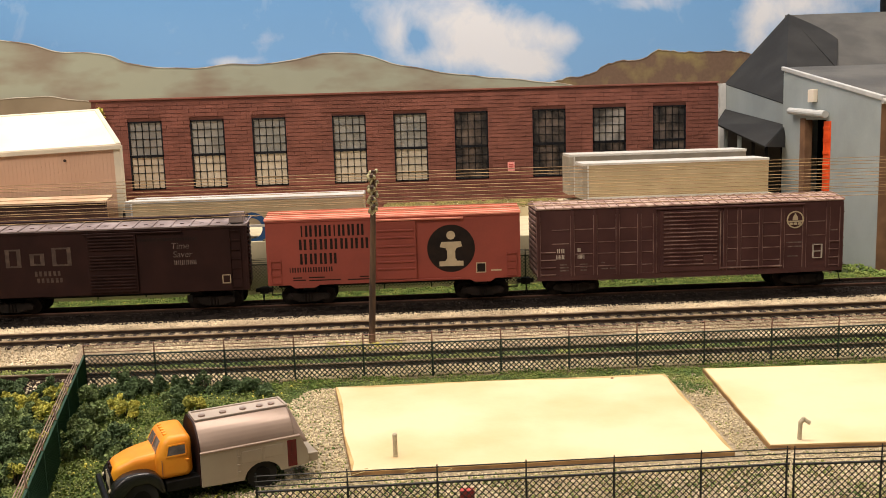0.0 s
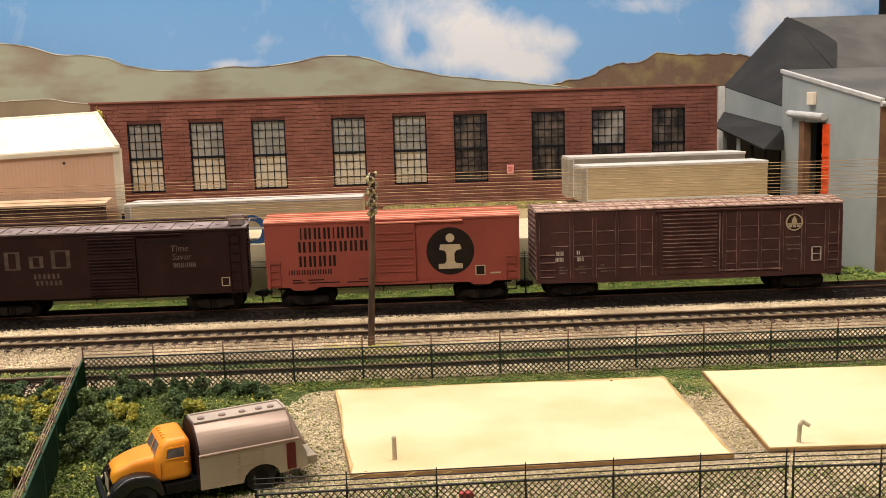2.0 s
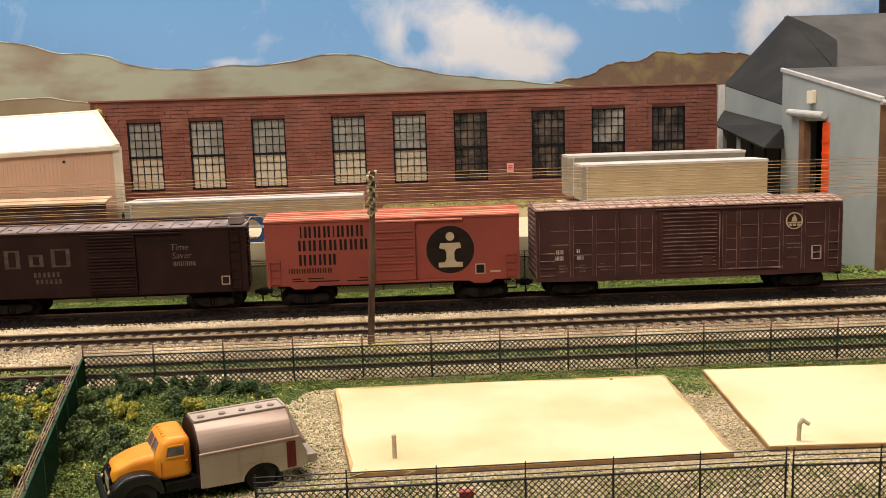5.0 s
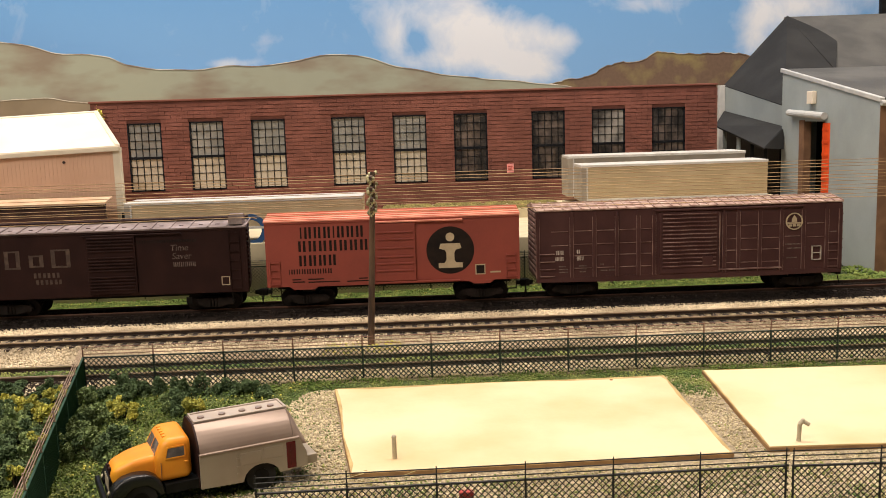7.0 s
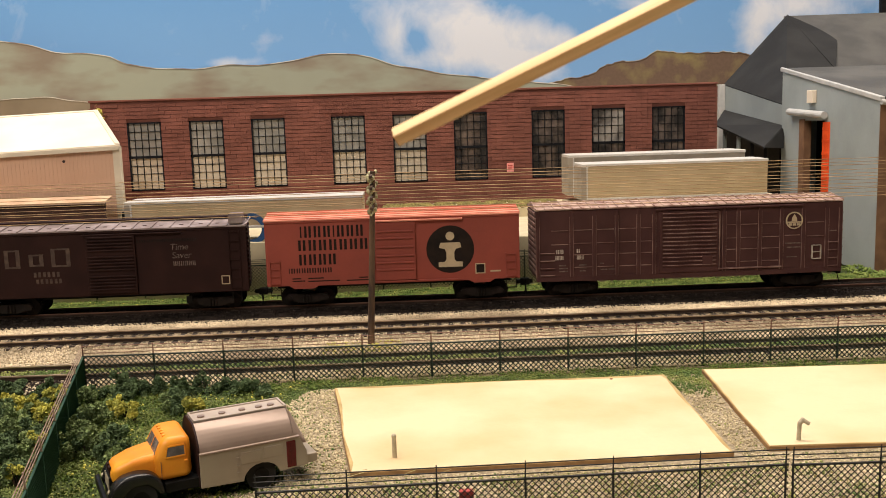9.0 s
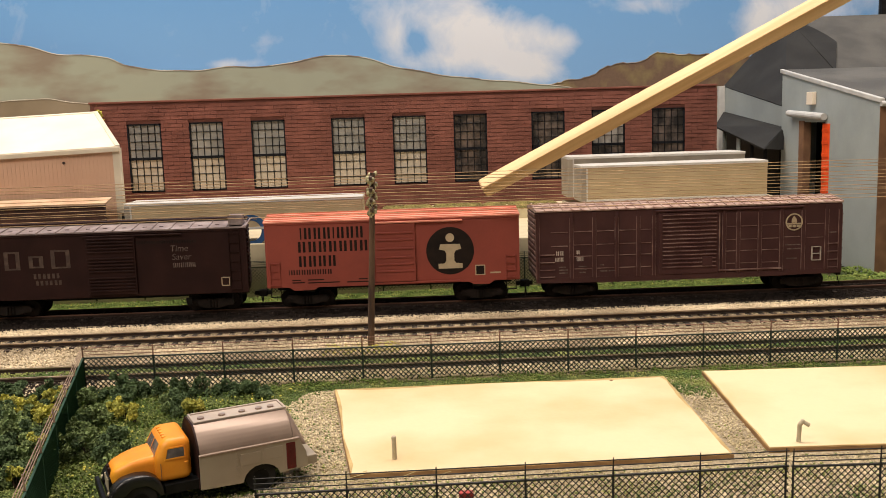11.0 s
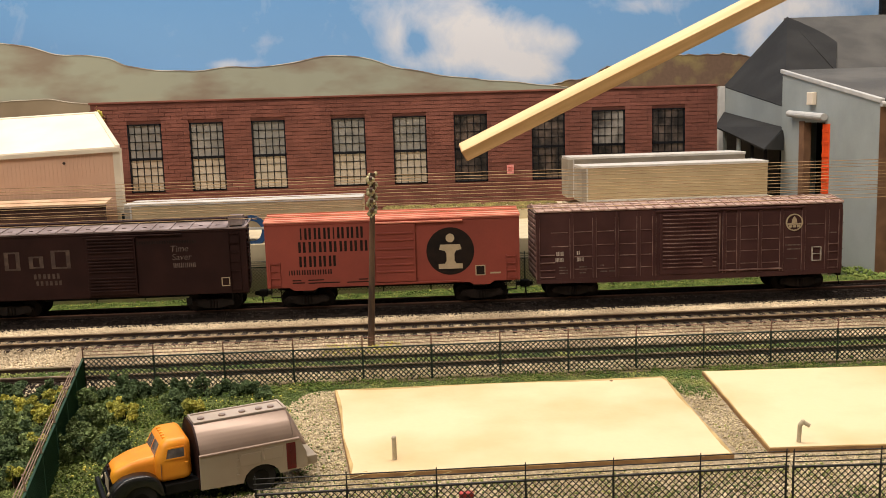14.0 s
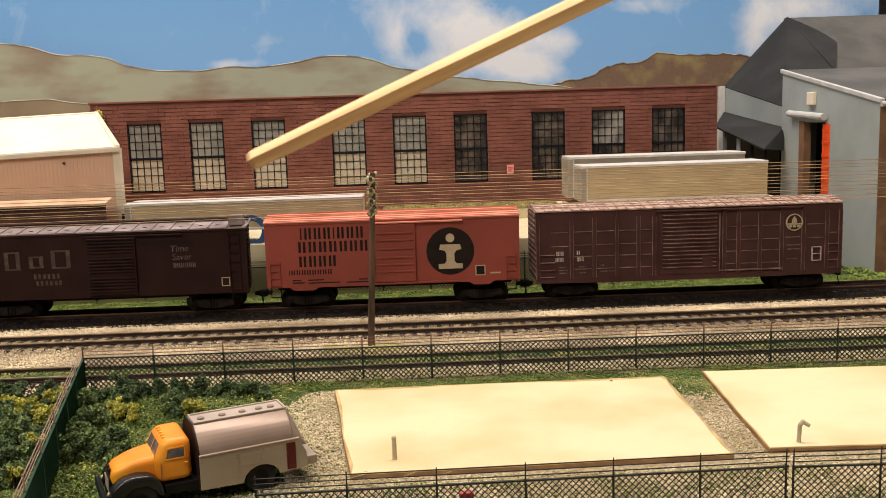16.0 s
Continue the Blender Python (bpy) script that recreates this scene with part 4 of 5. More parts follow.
def build_orange_car():
    L, W, z0, z1 = 145.0, 17.2, 12.8, 50.2
    xc = -84.4 + L / 2
    c = car_shell("bright orange boxcar with black lettering marks and a round black emblem", xc, L, z0, z1, 3.4, M_ORANGE, M_ROOFPINK, W)
    y = -W
    # lengthwise roof seams
    for f in (0.06, 0.3, 0.52, 0.74, 0.97):
        yy, zz = roof_slope(W, 0.8, z1, 3.6, f)
        part("roof_seam", box(bmesh.new(), -L / 2 - 0.4, L / 2 + 0.4, yy - 0.35, yy + 0.35, zz - 0.2, zz + 0.42), M_ROOFPINK, c)
    part("eave_strip", box(bmesh.new(), -L / 2, L / 2, y - 0.5, y, z1 - 1.2, z1, 0.15), M_ORANGE, c)
    d = part("door", box(bmesh.new(), -11.6, 12.8, y - 1.3, y, 14.4, 47.8, 0.25), M_ORANGE, c)
    for z in (20.5, 24.5, 28.5, 33.5, 38.5, 42.5):
        part("door_rib", box(bmesh.new(), -9.5, 11.5, y - 1.9, y - 1.2, z - 0.5, z + 0.5, 0.2), M_ORANGE, d)
    part("door_rib", box(bmesh.new(), -11.6, -10.4, y - 1.8, y - 1.2, 14.4, 47.8, 0.2), M_ORANGE, d)
    part("door_track", box(bmesh.new(), -12, 40, y - 1.8, y, 48.0, 49.0, 0.2), M_ROOFPINK, c)
    part("door_sill", box(bmesh.new(), -13, 38, y - 1.4, y, 13.0, 14.0, 0.2), M_ORANGE, c)
    part("side_sill", slab(bmesh.new(), [(-60, y - 0.2, z0 + 0.2), (-57, y - 0.2, z0 - 1.8), (-46, y - 0.2, z0 - 1.8), (-43, y - 0.2, z0 - 0.2), (43, y - 0.2, z0 - 0.2), (46, y - 0.2, z0 - 1.8), (55, y - 0.2, z0 - 1.8), (58, y - 0.2, z0 + 0.2)], (0, 0.9, 0)), M_ORANGE, c)
    for s in (-1, 1):
        a, b = sorted((s * 64.5, s * 70.5))
        ladder(c, a, b, 14.5, 27, 4, y, M_ORANGE)
        bm = bmesh.new()
        for z in range(16, 48, 5):
            box(bm, s * 72.3 - 0.5, s * 72.3 + 0.9, -12, 12, z, z + 1.8, 0.4)
        part("end_rib", bm, M_ORANGE, c)
        part("step", box(box(box(bmesh.new(), a, a + 0.5, y, y + 0.6, 7.4, 13), b - 0.5, b, y, y + 0.6, 7.4, 13), a, b, y, y + 0.6, 7.2, 7.8), M_BLACK, c)
    yd = y - 0.06
    for x0, x1, za, zb, n, nar in ((-53.2, -16.0, 40.4, 46.9, 8, (0, 4)), (-54.6, -13.6, 32.9, 39.0, 7, ()), (-54.4, -32, 24.6, 30.8, 4, ()), (-60.2, -35, 20.1, 22.9, 9, (0,))):
        marks(c, x0, x1, za, zb, n, yd, M_DECALBLACK, narrow=nar, split=True, gap=0.3)
    text_rows(c, ((-58, -53, 16.6), (-49, -40, 16.6), (-58, -51, 15.2), (-49, -31, 14.9), (-27, -14, 14.7), (-20, -15, 16.2)), yd, M_DECALBLACK)
    ex, ez = 32.7, 30.9
    emblem = part("emblem_disc", rod(bmesh.new(), (ex, y - 0.12, ez), (ex, y + 0.05, ez), 13.7, 48), M_DECALBLACK, c, "round black emblem")
    bm = rod(bmesh.new(), (ex, y - 0.22, ez + 7.6), (ex, y - 0.1, ez + 7.6), 2.5, 24)
    slab(bm, [(ex - 6.4, y - 0.22, ez + 1.0), (ex - 3.2, y - 0.22, ez + 0.2), (ex - 2.3, y - 0.22, ez - 1.6), (ex - 2.3, y - 0.22, ez - 5.6), (ex - 3.4, y - 0.22, ez - 7.2), (ex - 6.9, y - 0.22, ez - 7.4), (ex - 6.9, y - 0.22, ez - 10.2),
              (ex + 6.9, y - 0.22, ez - 10.2), (ex + 6.9, y - 0.22, ez - 7.4), (ex + 3.4, y - 0.22, ez - 7.2), (ex + 2.3, y - 0.22, ez - 5.6), (ex + 2.3, y - 0.22, ez - 1.6), (ex + 3.2, y - 0.22, ez + 0.2), (ex + 6.4, y - 0.22, ez + 1.0), (ex + 5.6, y - 0.22, ez + 3.9), (ex - 5.6, y - 0.22, ez + 3.9)], (0, 0.1, 0))
    part("emblem_figure", bm, M_DECALCREAM, emblem, "cream figure of plain shapes")
    part("notice_frame", box(bmesh.new(), 46.8, 52.6, y - 0.12, y, 16.2, 22.2), M_DECALCREAM, c)
    part("notice", box(bmesh.new(), 47.4, 52.0, y - 0.2, y - 0.05, 16.8, 21.6), M_DECALBLACK, c)
    part("text_bar", box(bmesh.new(), 55.4, 61.4, y - 0.12, y, 17.0, 17.9), M_DECALCREAM, c)
    return c


def build_maroon_car():
    L, W, z0, z1 = 178.3, 17.2, 9.4, 51.2
    xc = 70.1 + L / 2
    c = car_shell("long maroon ribbed boxcar with a paler panelled roof", xc, L, z0 + 2.5, z1, 3.3, M_MAROON, M_MAROONROOF, W)
    y, h = -W, L / 2
    roof_ribs(c, L, W, 0.8, z1, 3.3, 34, M_MAROONROOF, 0.6, 0.45)
    for f in (0.3, 0.62, 0.95):
        yy, zz = roof_slope(W, 0.8, z1, 3.3, f)
        part("roof_seam", box(bmesh.new(), -h, h, yy - 0.3, yy + 0.3, zz - 0.2, zz + 0.3), M_MAROONROOF, c)
    part("side_sill", slab(bmesh.new(), [(x, y - 0.3, z) for x, z in ((-h, z0 + 3.4), (-h, z0 + 0.6), (-h + 42, z0), (h - 42, z0), (h, z0 + 0.6), (h, z0 + 3.4))], (0, 0.8, 0)), M_MAROON, c)
    posts = [-h + 1, -68.6, -55.4, -42.4, -29.9, -20.8, 20.1, 28.3, 40.9, 53.6, 66.4, 80.2, h - 1]
    for x in posts:
        part("side_post", box(bmesh.new(), x - 0.9, x + 0.9, y - 0.8, y, z0 + 2.6, z1 - 1.0, 0.2), M_MAROON, c)
        part("worn_edge", box(bmesh.new(), x + 0.9, x + 1.12, y - 0.6, y, z0 + 3, z1 - 4), M_MAROONEDGE, c)
        part("worn_edge", box(bmesh.new(), x - 1.1, x - 0.9, y - 0.6, y, z0 + 3, z1 - 4), M_MAROONEDGE, c)
    for a, b in list(zip(posts[1:5], posts[2:6])) + list(zip(posts[6:9], posts[7:10])) + [(-82, -69), (54, 66), (67, 80)]:
        for z in ((39.2, 31.2) if a in (67, -82) else (32.0,) if a == 54 else (39.3, 31.6, 25.0, 17.7)):
            part("panel_seam", box(bmesh.new(), a + 1.6, b - 1.6, y - 0.5, y, z - 0.22, z + 0.22), M_MAROONEDGE, c)
    d = part("door", box(bmesh.new(), -17.8, 16.6, y - 0.9, y, z0 + 3.2, z1 - 3.0, 0.25), M_MAROON, c)
    for i in range(14):
        z = z0 + 7.2 + i * 2.32
        rib = part("corrugation", box(bmesh.new(), -16.2, 15.4, y - 1.5, y - 0.8, z - 0.5, z + 0.5, 0.2), M_MAROON, d)
        part("worn_edge", box(bmesh.new(), -15.9, 15.1, y - 1.6, y - 1.2, z + 0.14, z + 0.56), M_MAROONEDGE, rib)
    part("latch_box", box(bmesh.new(), 7, 13, y - 1.7, y - 0.8, z0 + 7.5, z0 + 13, 0.2), M_MAROON, d)
    part("door_track", box(bmesh.new(), 17.5, 53.6, y - 1.4, y, z0 + 4.2, z0 + 5.0, 0.15), M_MAROONEDGE, c, "worn pale door track")
    part("door_track", box(bmesh.new(), -20, 66, y - 1.4, y, z1 - 2.2, z1 - 1.2, 0.2), M_MAROON, c)
    part("door_post", box(bmesh.new(), 16.9, 17.5, y - 1.2, y, z0 + 4, z1 - 4, 0.15), M_MAROONEDGE, c)
    for s in (-1, 1):
        a, b = sorted((s * (h - 2.6), s * (h - (8.2 if s > 0 else 10.5))))
        bm = bmesh.new()
        for z in ((13.5, 18.0, 22.8, 27.4) if s > 0 else (13.5, 17.6, 22.0, 26.4)):
            rod(bm, (a, y - 0.9, z), (b, y - 0.9, z), 0.3, 6)
            for x in (a, b):
                rod(bm, (x, y - 0.9, z), (x, y + 0.1, z), 0.3, 6)
        part("grab_iron", bm, M_MAROONEDGE, c)
        bm = bmesh.new()
        for i in range(12):
            box(bm, s * h - 0.5, s * h + 0.9, -15, 15, 14 + i * 3.1, 15.8 + i * 3.1, 0.4)
        part("end_rib", bm, M_MAROONEDGE if s < 0 else M_MAROON, c)
        bm = bmesh.new()
        for z in range(14, 48, 5):
            rod(bm, (s * (h + 1.6), -15, z), (s * (h + 1.6), -9, z), 0.3, 6)
        part("end_ladder", bm, M_MAROON, c)
    yd = y - 0.08
    for x0, x1, za, zb, n in ((-77.8, -73.0, 25.8, 28.2, 2), (-66.0, -63.6, 26.2, 28.4, 1), (-78.2, -73.2, 22.2, 24.6, 3), (-65.8, -61.6, 22.2, 24.6, 3)):
        marks(c, x0, x1, za, zb, n, yd, M_DECALWHITE, 0.3, split=True)
    text_rows(c, ((-76, -72, 18.6), (-76, -71, 16.9), (-76, -71, 15.2), (-64.5, -60, 18.6), (-64, -60, 16.9), (-64, -60.5, 15.2), (-52, -50, 19.2), (-52, -48, 15.6), (-47, -42, 15.6), (56, 66, 27), (57, 65, 24.6), (57, 63, 19), (80, 86, 33.5)), yd, M_DECALGREY)
    ex, ez = 60.8, 40.6
    bm = bmesh.new()
    for i in range(28):
        a, b = 2 * math.pi * i / 28, 2 * math.pi * (i + 1) / 28
        slab(bm, [(ex + r * math.cos(k), y - 0.9, ez + r * math.sin(k)) for r, k in ((4.3, a), (4.3, b), (5.0, b), (5.0, a))], (0, 0.5, 0))
    slab(bm, [(ex - 4.3, y - 0.9, ez - 0.6), (ex - 4.1, y - 0.9, ez - 1.4), (ex + 4.1, y - 0.9, ez - 1.4), (ex + 4.3, y - 0.9, ez - 0.6)], (0, 0.5, 0))
    for x in (-2.4, 0, 2.4):
        box(bm, ex + x - 0.85, ex + x + 0.85, y - 0.9, y - 0.4, ez - 3.0, ez - 1.7)
    slab(bm, [(ex - 1.5, y - 0.9, ez - 0.4), (ex - 1.3, y - 0.9, ez + 1.6), (ex, y - 0.9, ez + 3.6), (ex + 1.3, y - 0.9, ez + 1.6), (ex + 1.5, y - 0.9, ez - 0.4)], (0, 0.5, 0))
    part("round_emblem", bm, M_DECALCREAM, c, "small round cream emblem")
    bm = bmesh.new()
    for a in ((71.4, 76.8, 17.8, 18.1), (71.4, 76.8, 21.7, 22.0), (71.4, 76.8, 25.6, 25.9), (71.4, 71.7, 17.8, 25.9), (76.5, 76.8, 17.8, 25.9)):
        box(bm, a[0], a[1], y - 1.4, y + 0.1, a[2], a[3])
    part("notice_frame", bm, M_DECALWHITE, c)
    return c


def build_brown_car():
    L, W, z0, z1 = 159.0, 17.2, 11.2, 48.4
    xc = -94.6 - L / 2
    c = car_shell("dark brown boxcar with faded lettering marks and a grey roof coloured as lit", xc, L, z0, z1, 3.2, M_BROWN, M_BROWNROOF, W)
    y, h = -W, L / 2
    roof_ribs(c, L, W, 0.8, z1, 3.2, 15, M_BROWNROOF, 0.8, 0.5)
    part("running_board", box(bmesh.new(), -h - 1, h + 1, -3.2, 3.2, z1 + 3.9, z1 + 4.6, 0.1), M_BROWN, c)
    for i in range(15):
        x = -h + 4 + i * 10.6 + 0.7 * math.sin(i * 2.3)
        part("roof_stiffener", box(bmesh.new(), x, x + 2.2, -12.6, -11.6, z1 + 1.2, z1 + 1.75), M_BROWN, c)
    part("eave_strip", box(bmesh.new(), -h, h, y - 0.5, y, z1 - 1.4, z1, 0.15), M_BROWN, c)
    x0, x1 = h - 90, h - 62.5
    d = part("door", box(bmesh.new(), x0, x1, y - 1.2, y, z0 + 1.6, z1 - 2.6, 0.25), M_BROWN, c)
    for i in range(17):
        z = z0 + 3.8 + i * 1.85
        if i in (5, 11):
            continue
        part("corrugation", box(bmesh.new(), x0 + 1, x1 - 1, y - 1.9, y - 1.1, z - 0.4, z + 0.4, 0.18), M_BROWN, d)
    part("door_track", box(bmesh.new(), x0 - 2, x1 + 26, y - 1.5, y, z1 - 2.6, z1 - 1.9, 0.15), M_BROWN, c)
    for x in (-h + 1, h - 1):
        part("corner_post", box(bmesh.new(), x - 0.9, x + 0.9, y - 0.4, y, z0, z1 - 1, 0.15), M_BROWN, c)
    ladder(c, h - 10.2, h - 4.0, z0 + 2.2, z1 - 3, 7, y, M_BROWN)
    ladder(c, -h + 4.0, -h + 10.2, z0 + 2.2, z1 - 3, 7, y, M_BROWN)
    bm = bmesh.new()
    for i in range(14):
        box(bm, h - 0.4, h + 0.9, -15, 15, z0 + 2 + i * 2.5, z0 + 3.4 + i * 2.5, 0.3)
    part("end_rib", bm, M_BROWN, c)
    part("brake_platform", box(bmesh.new(), h - 9.6, h - 1.8, y - 0.6, y + 8, z1 + 1.6, z1 + 7.2, 0.3), M_BROWNROOF, c)
    part("brake_wheel", rod(bmesh.new(), (h - 1.4, -6, z1 - 10), (h - 0.4, -6, z1 - 10), 3.0, 16), M_BLACK, c)
    part("step", box(box(bmesh.new(), h - 10, h - 9.4, y, y + 0.6, 5.5, z0), h - 5, h - 4.4, y, y + 0.6, 5.5, z0), M_BLACK, c)
    part("bolster_tab", box(bmesh.new(), h - 36, h - 33, y, y + 1, z0 - 6, z0 - 2), M_BLACK, c)
    yd = y - 0.08
    for a, b, za, zb in ((-136.0, -127.4, 28.6, 39.0), (-122.4, -114.4, 29.4, 36.2), (-110.0, -99.4, 28.8, 39.2)):
        bm = bmesh.new()
        for p in ((a, a + 2.2, za, zb), (b - 2.2, b, za, zb), (a + 2.2, b - 2.2, za, za + 0.9), (a + 2.2, b - 2.2, zb - 0.9, zb)):
            box(bm, h + p[0], h + p[1], yd - 0.05, yd + 0.1, p[2], p[3])
        part("lettering_block", bm, M_DECALFAINT, c)
    for a, b, za, zb, n, m in ((-121, -105.5, 23.2, 26.0, 3, M_DECALFAINT), (-120, -104.5, 19.4, 22.0, 3, M_DECALFAINT), (-62, -28, 40.9, 42.6, 12, M_RUST)):
        marks(c, h + a, h + b, za, zb, n, yd, m, split=True)
    words(c, "Time", h - 43.4, yd, 36.2, 5.0, M_DECALGREY, 0.15)
    words(c, "Saver", h - 42.6, yd, 31.4, 5.0, M_DECALGREY, 0.15)
    marks(c, h - 42.2, h - 29.2, 27.0, 29.6, 6, yd, M_DECALGREY, split=True)
    bm = bmesh.new()
    for a in ((-15.4, -10.6, 15.4, 15.9), (-15.4, -10.6, 20, 20.5), (-15.4, -14.9, 15.4, 20.5), (-11.1, -10.6, 15.4, 20.5)):
        box(bm, h + a[0], h + a[1], y - 0.2, y + 0.1, a[2], a[3])
    part("notice_frame", bm, M_DECALCREAM, c)
    # the toy's end wall sits slightly out of square
    for ob in c.children:
        if ob.name.split(".")[0] in ("body", "roof", "running_board", "end_rib"):
            for v in ob.data.vertices:
                if v.co.x > (h - 6) * MM:
                    v.co.x -= 0.15 * (v.co.y + W * MM)
    return c


# ---- foreground ----
def build_pads():
    for label, pts in (("large cream foundation board lying on the gravel", [(-34.6, 361.1), (-22.2, 269.5), (99.7, 272.6), (102.2, 361.4)]),
                       ("cream foundation board with a bent pipe on the gravel", [(119.6, 366.6), (112.5, 276.4), (236, 272.5), (240, 362)])):
        p = thing("foundation_board", label, "board", 0, 0, 0, 0, "foundation boards")
        rng = random.Random(len(label))
        outline, inner = [], []
        cx, cy = sum(x for x, _ in pts) / 4, sum(y for _, y in pts) / 4
        for k in range(4):
            (xa, ya), (xb, yb) = pts[k], pts[(k + 1) % 4]
            for i in range(14):
                f = i / 14
                wob = 0.0 if i == 0 else (0.5 if cx < 80 else 0.15) * math.sin(f * math.pi) * math.sin(f * 7 + k * 2.1) + rng.uniform(-0.15, 0.15)
                out = Vector((yb - ya, xa - xb)).normalized()
                x, y = xa + (xb - xa) * f - out.x * wob * 0.6, ya + (yb - ya) * f - out.y * wob * 0.6
                outline.append((x, y, -0.4))
                back = rng.uniform(0.25, 0.6) + (0.5 + 0.3 * math.sin(f * 8), 0, 0.7 + 0.4 * math.sin(f * 11), 1.7 + 1.0 * math.sin(f * 9))[k] * (1.0 if cx < 80 else 0.3)
                inner.append((cx + (x - cx) * (1 - back / 60), cy + (y - cy) * (1 - back / 45), 1.74))
        part("board", slab(bmesh.new(), outline, (0, 0, 2.1), 0.1, 1), M_CUTEDGE, p, "brown cut edge")
        part("stained_rim", slab(bmesh.new(), [(cx + (x - cx) * 0.996, cy + (y - cy) * 0.996, 1.72) for x, y, _ in outline], (0, 0, 0.2)), M_PADEDGE, p, "yellow-brown stained rim")
        part("top_sheet", slab(bmesh.new(), inner, (0, 0, 0.3), 0.06, 1), M_PAD, p)
    spot = thing("pebble", "small dark brown pebble lying on the cream board", "pebble", 79, 357, 2.0)
    part("stone", ball(bmesh.new(), (0, 0, 0.2), 0.55, 1.3, 1, 0.6), M_DIRTRED, spot)
    q = thing("vent_pipe", "short grey vent pipe standing on the cream board", "pipe", -8.6, 280.4, 2.0, 0, "vent pipes")
    part("pipe", rod(bmesh.new(), (0, 0, 0), (0, 0, 7.2), 0.75, 12), M_PIPE, q)
    part("cap", ball(bmesh.new(), (0, 0, 7.2), 0.85), M_PIPE, q)
    q = thing("vent_pipe", "bent grey vent pipe standing on the cream board", "pipe", 123.8, 280.4, 2.0, 0, "vent pipes")
    part("pipe", rod(bmesh.new(), (0, 0, 0), (0.3, 0, 6.0), 0.7, 12), M_PIPE, q)
    part("elbow", ball(rod(rod(bmesh.new(), (0.3, 0, 5.8), (1.4, 0, 7.0), 0.75, 10), (1.2, 0, 6.9), (3.2, -0.6, 5.6), 0.7, 10), (1.3, 0, 6.9), 0.78), M_PIPE, q)


SAG = 2.0


def build_pole():
    p = thing("utility_pole", "weathered brown line pole with green insulators and many wires", "utility pole", -22.8, 436.6, 0)
    part("pole", rod(bmesh.new(), (0, 0, -1), (4.3, 0, 86), 1.7, 10, 1.2), M_POLE, p)
    for z in (84, 78.5, 73.5, 69):
        arm = part("crossarm", box(bmesh.new(), 2.9, 4.3, -13, 13, z - 0.7, z + 0.7, 0.15), M_POLE, p)
        for n, y in enumerate((-12, -8, -4, 4, 8, 12)):
            drop = 1.3 + (5 - n) * 0.45
            dx = (1.2 if n % 2 else -1.2) + 0.5 * math.sin(z + n)
            bm = rod(bmesh.new(), (3.6, y, z + 0.2 - drop), (3.6 + dx, y, z + 1.9 - drop), 0.45, 6)
            ball(bm, (3.6 + dx, y, z + 2.2 - drop), 1.15, 0.85, 1, 1.15)
            part("insulator", bm, M_INSUL, arm)
            if n in (0, 2, 4):
                bm = bmesh.new()
                ring = None
                for i in range(-12, 13):
                    f = abs(i) / 12
                    q = Vector((3.6 + 420 * i / 12, y, z + 2.2 - drop - SAG * f * (1 - f * 0.6) * (1.0 if i < 0 else 0.45)))
                    now = [bm.verts.new(q + Vector((0, 0.15 * math.cos(a), 0.15 * math.sin(a)))) for a in (0, 1.57, 3.14, 4.71)]
                    if ring:
                        for j in range(4):
                            bm.faces.new((ring[j], ring[(j + 1) % 4], now[(j + 1) % 4], now[j]))
                    ring = now
                part("wire", bm, M_WIRE, p)


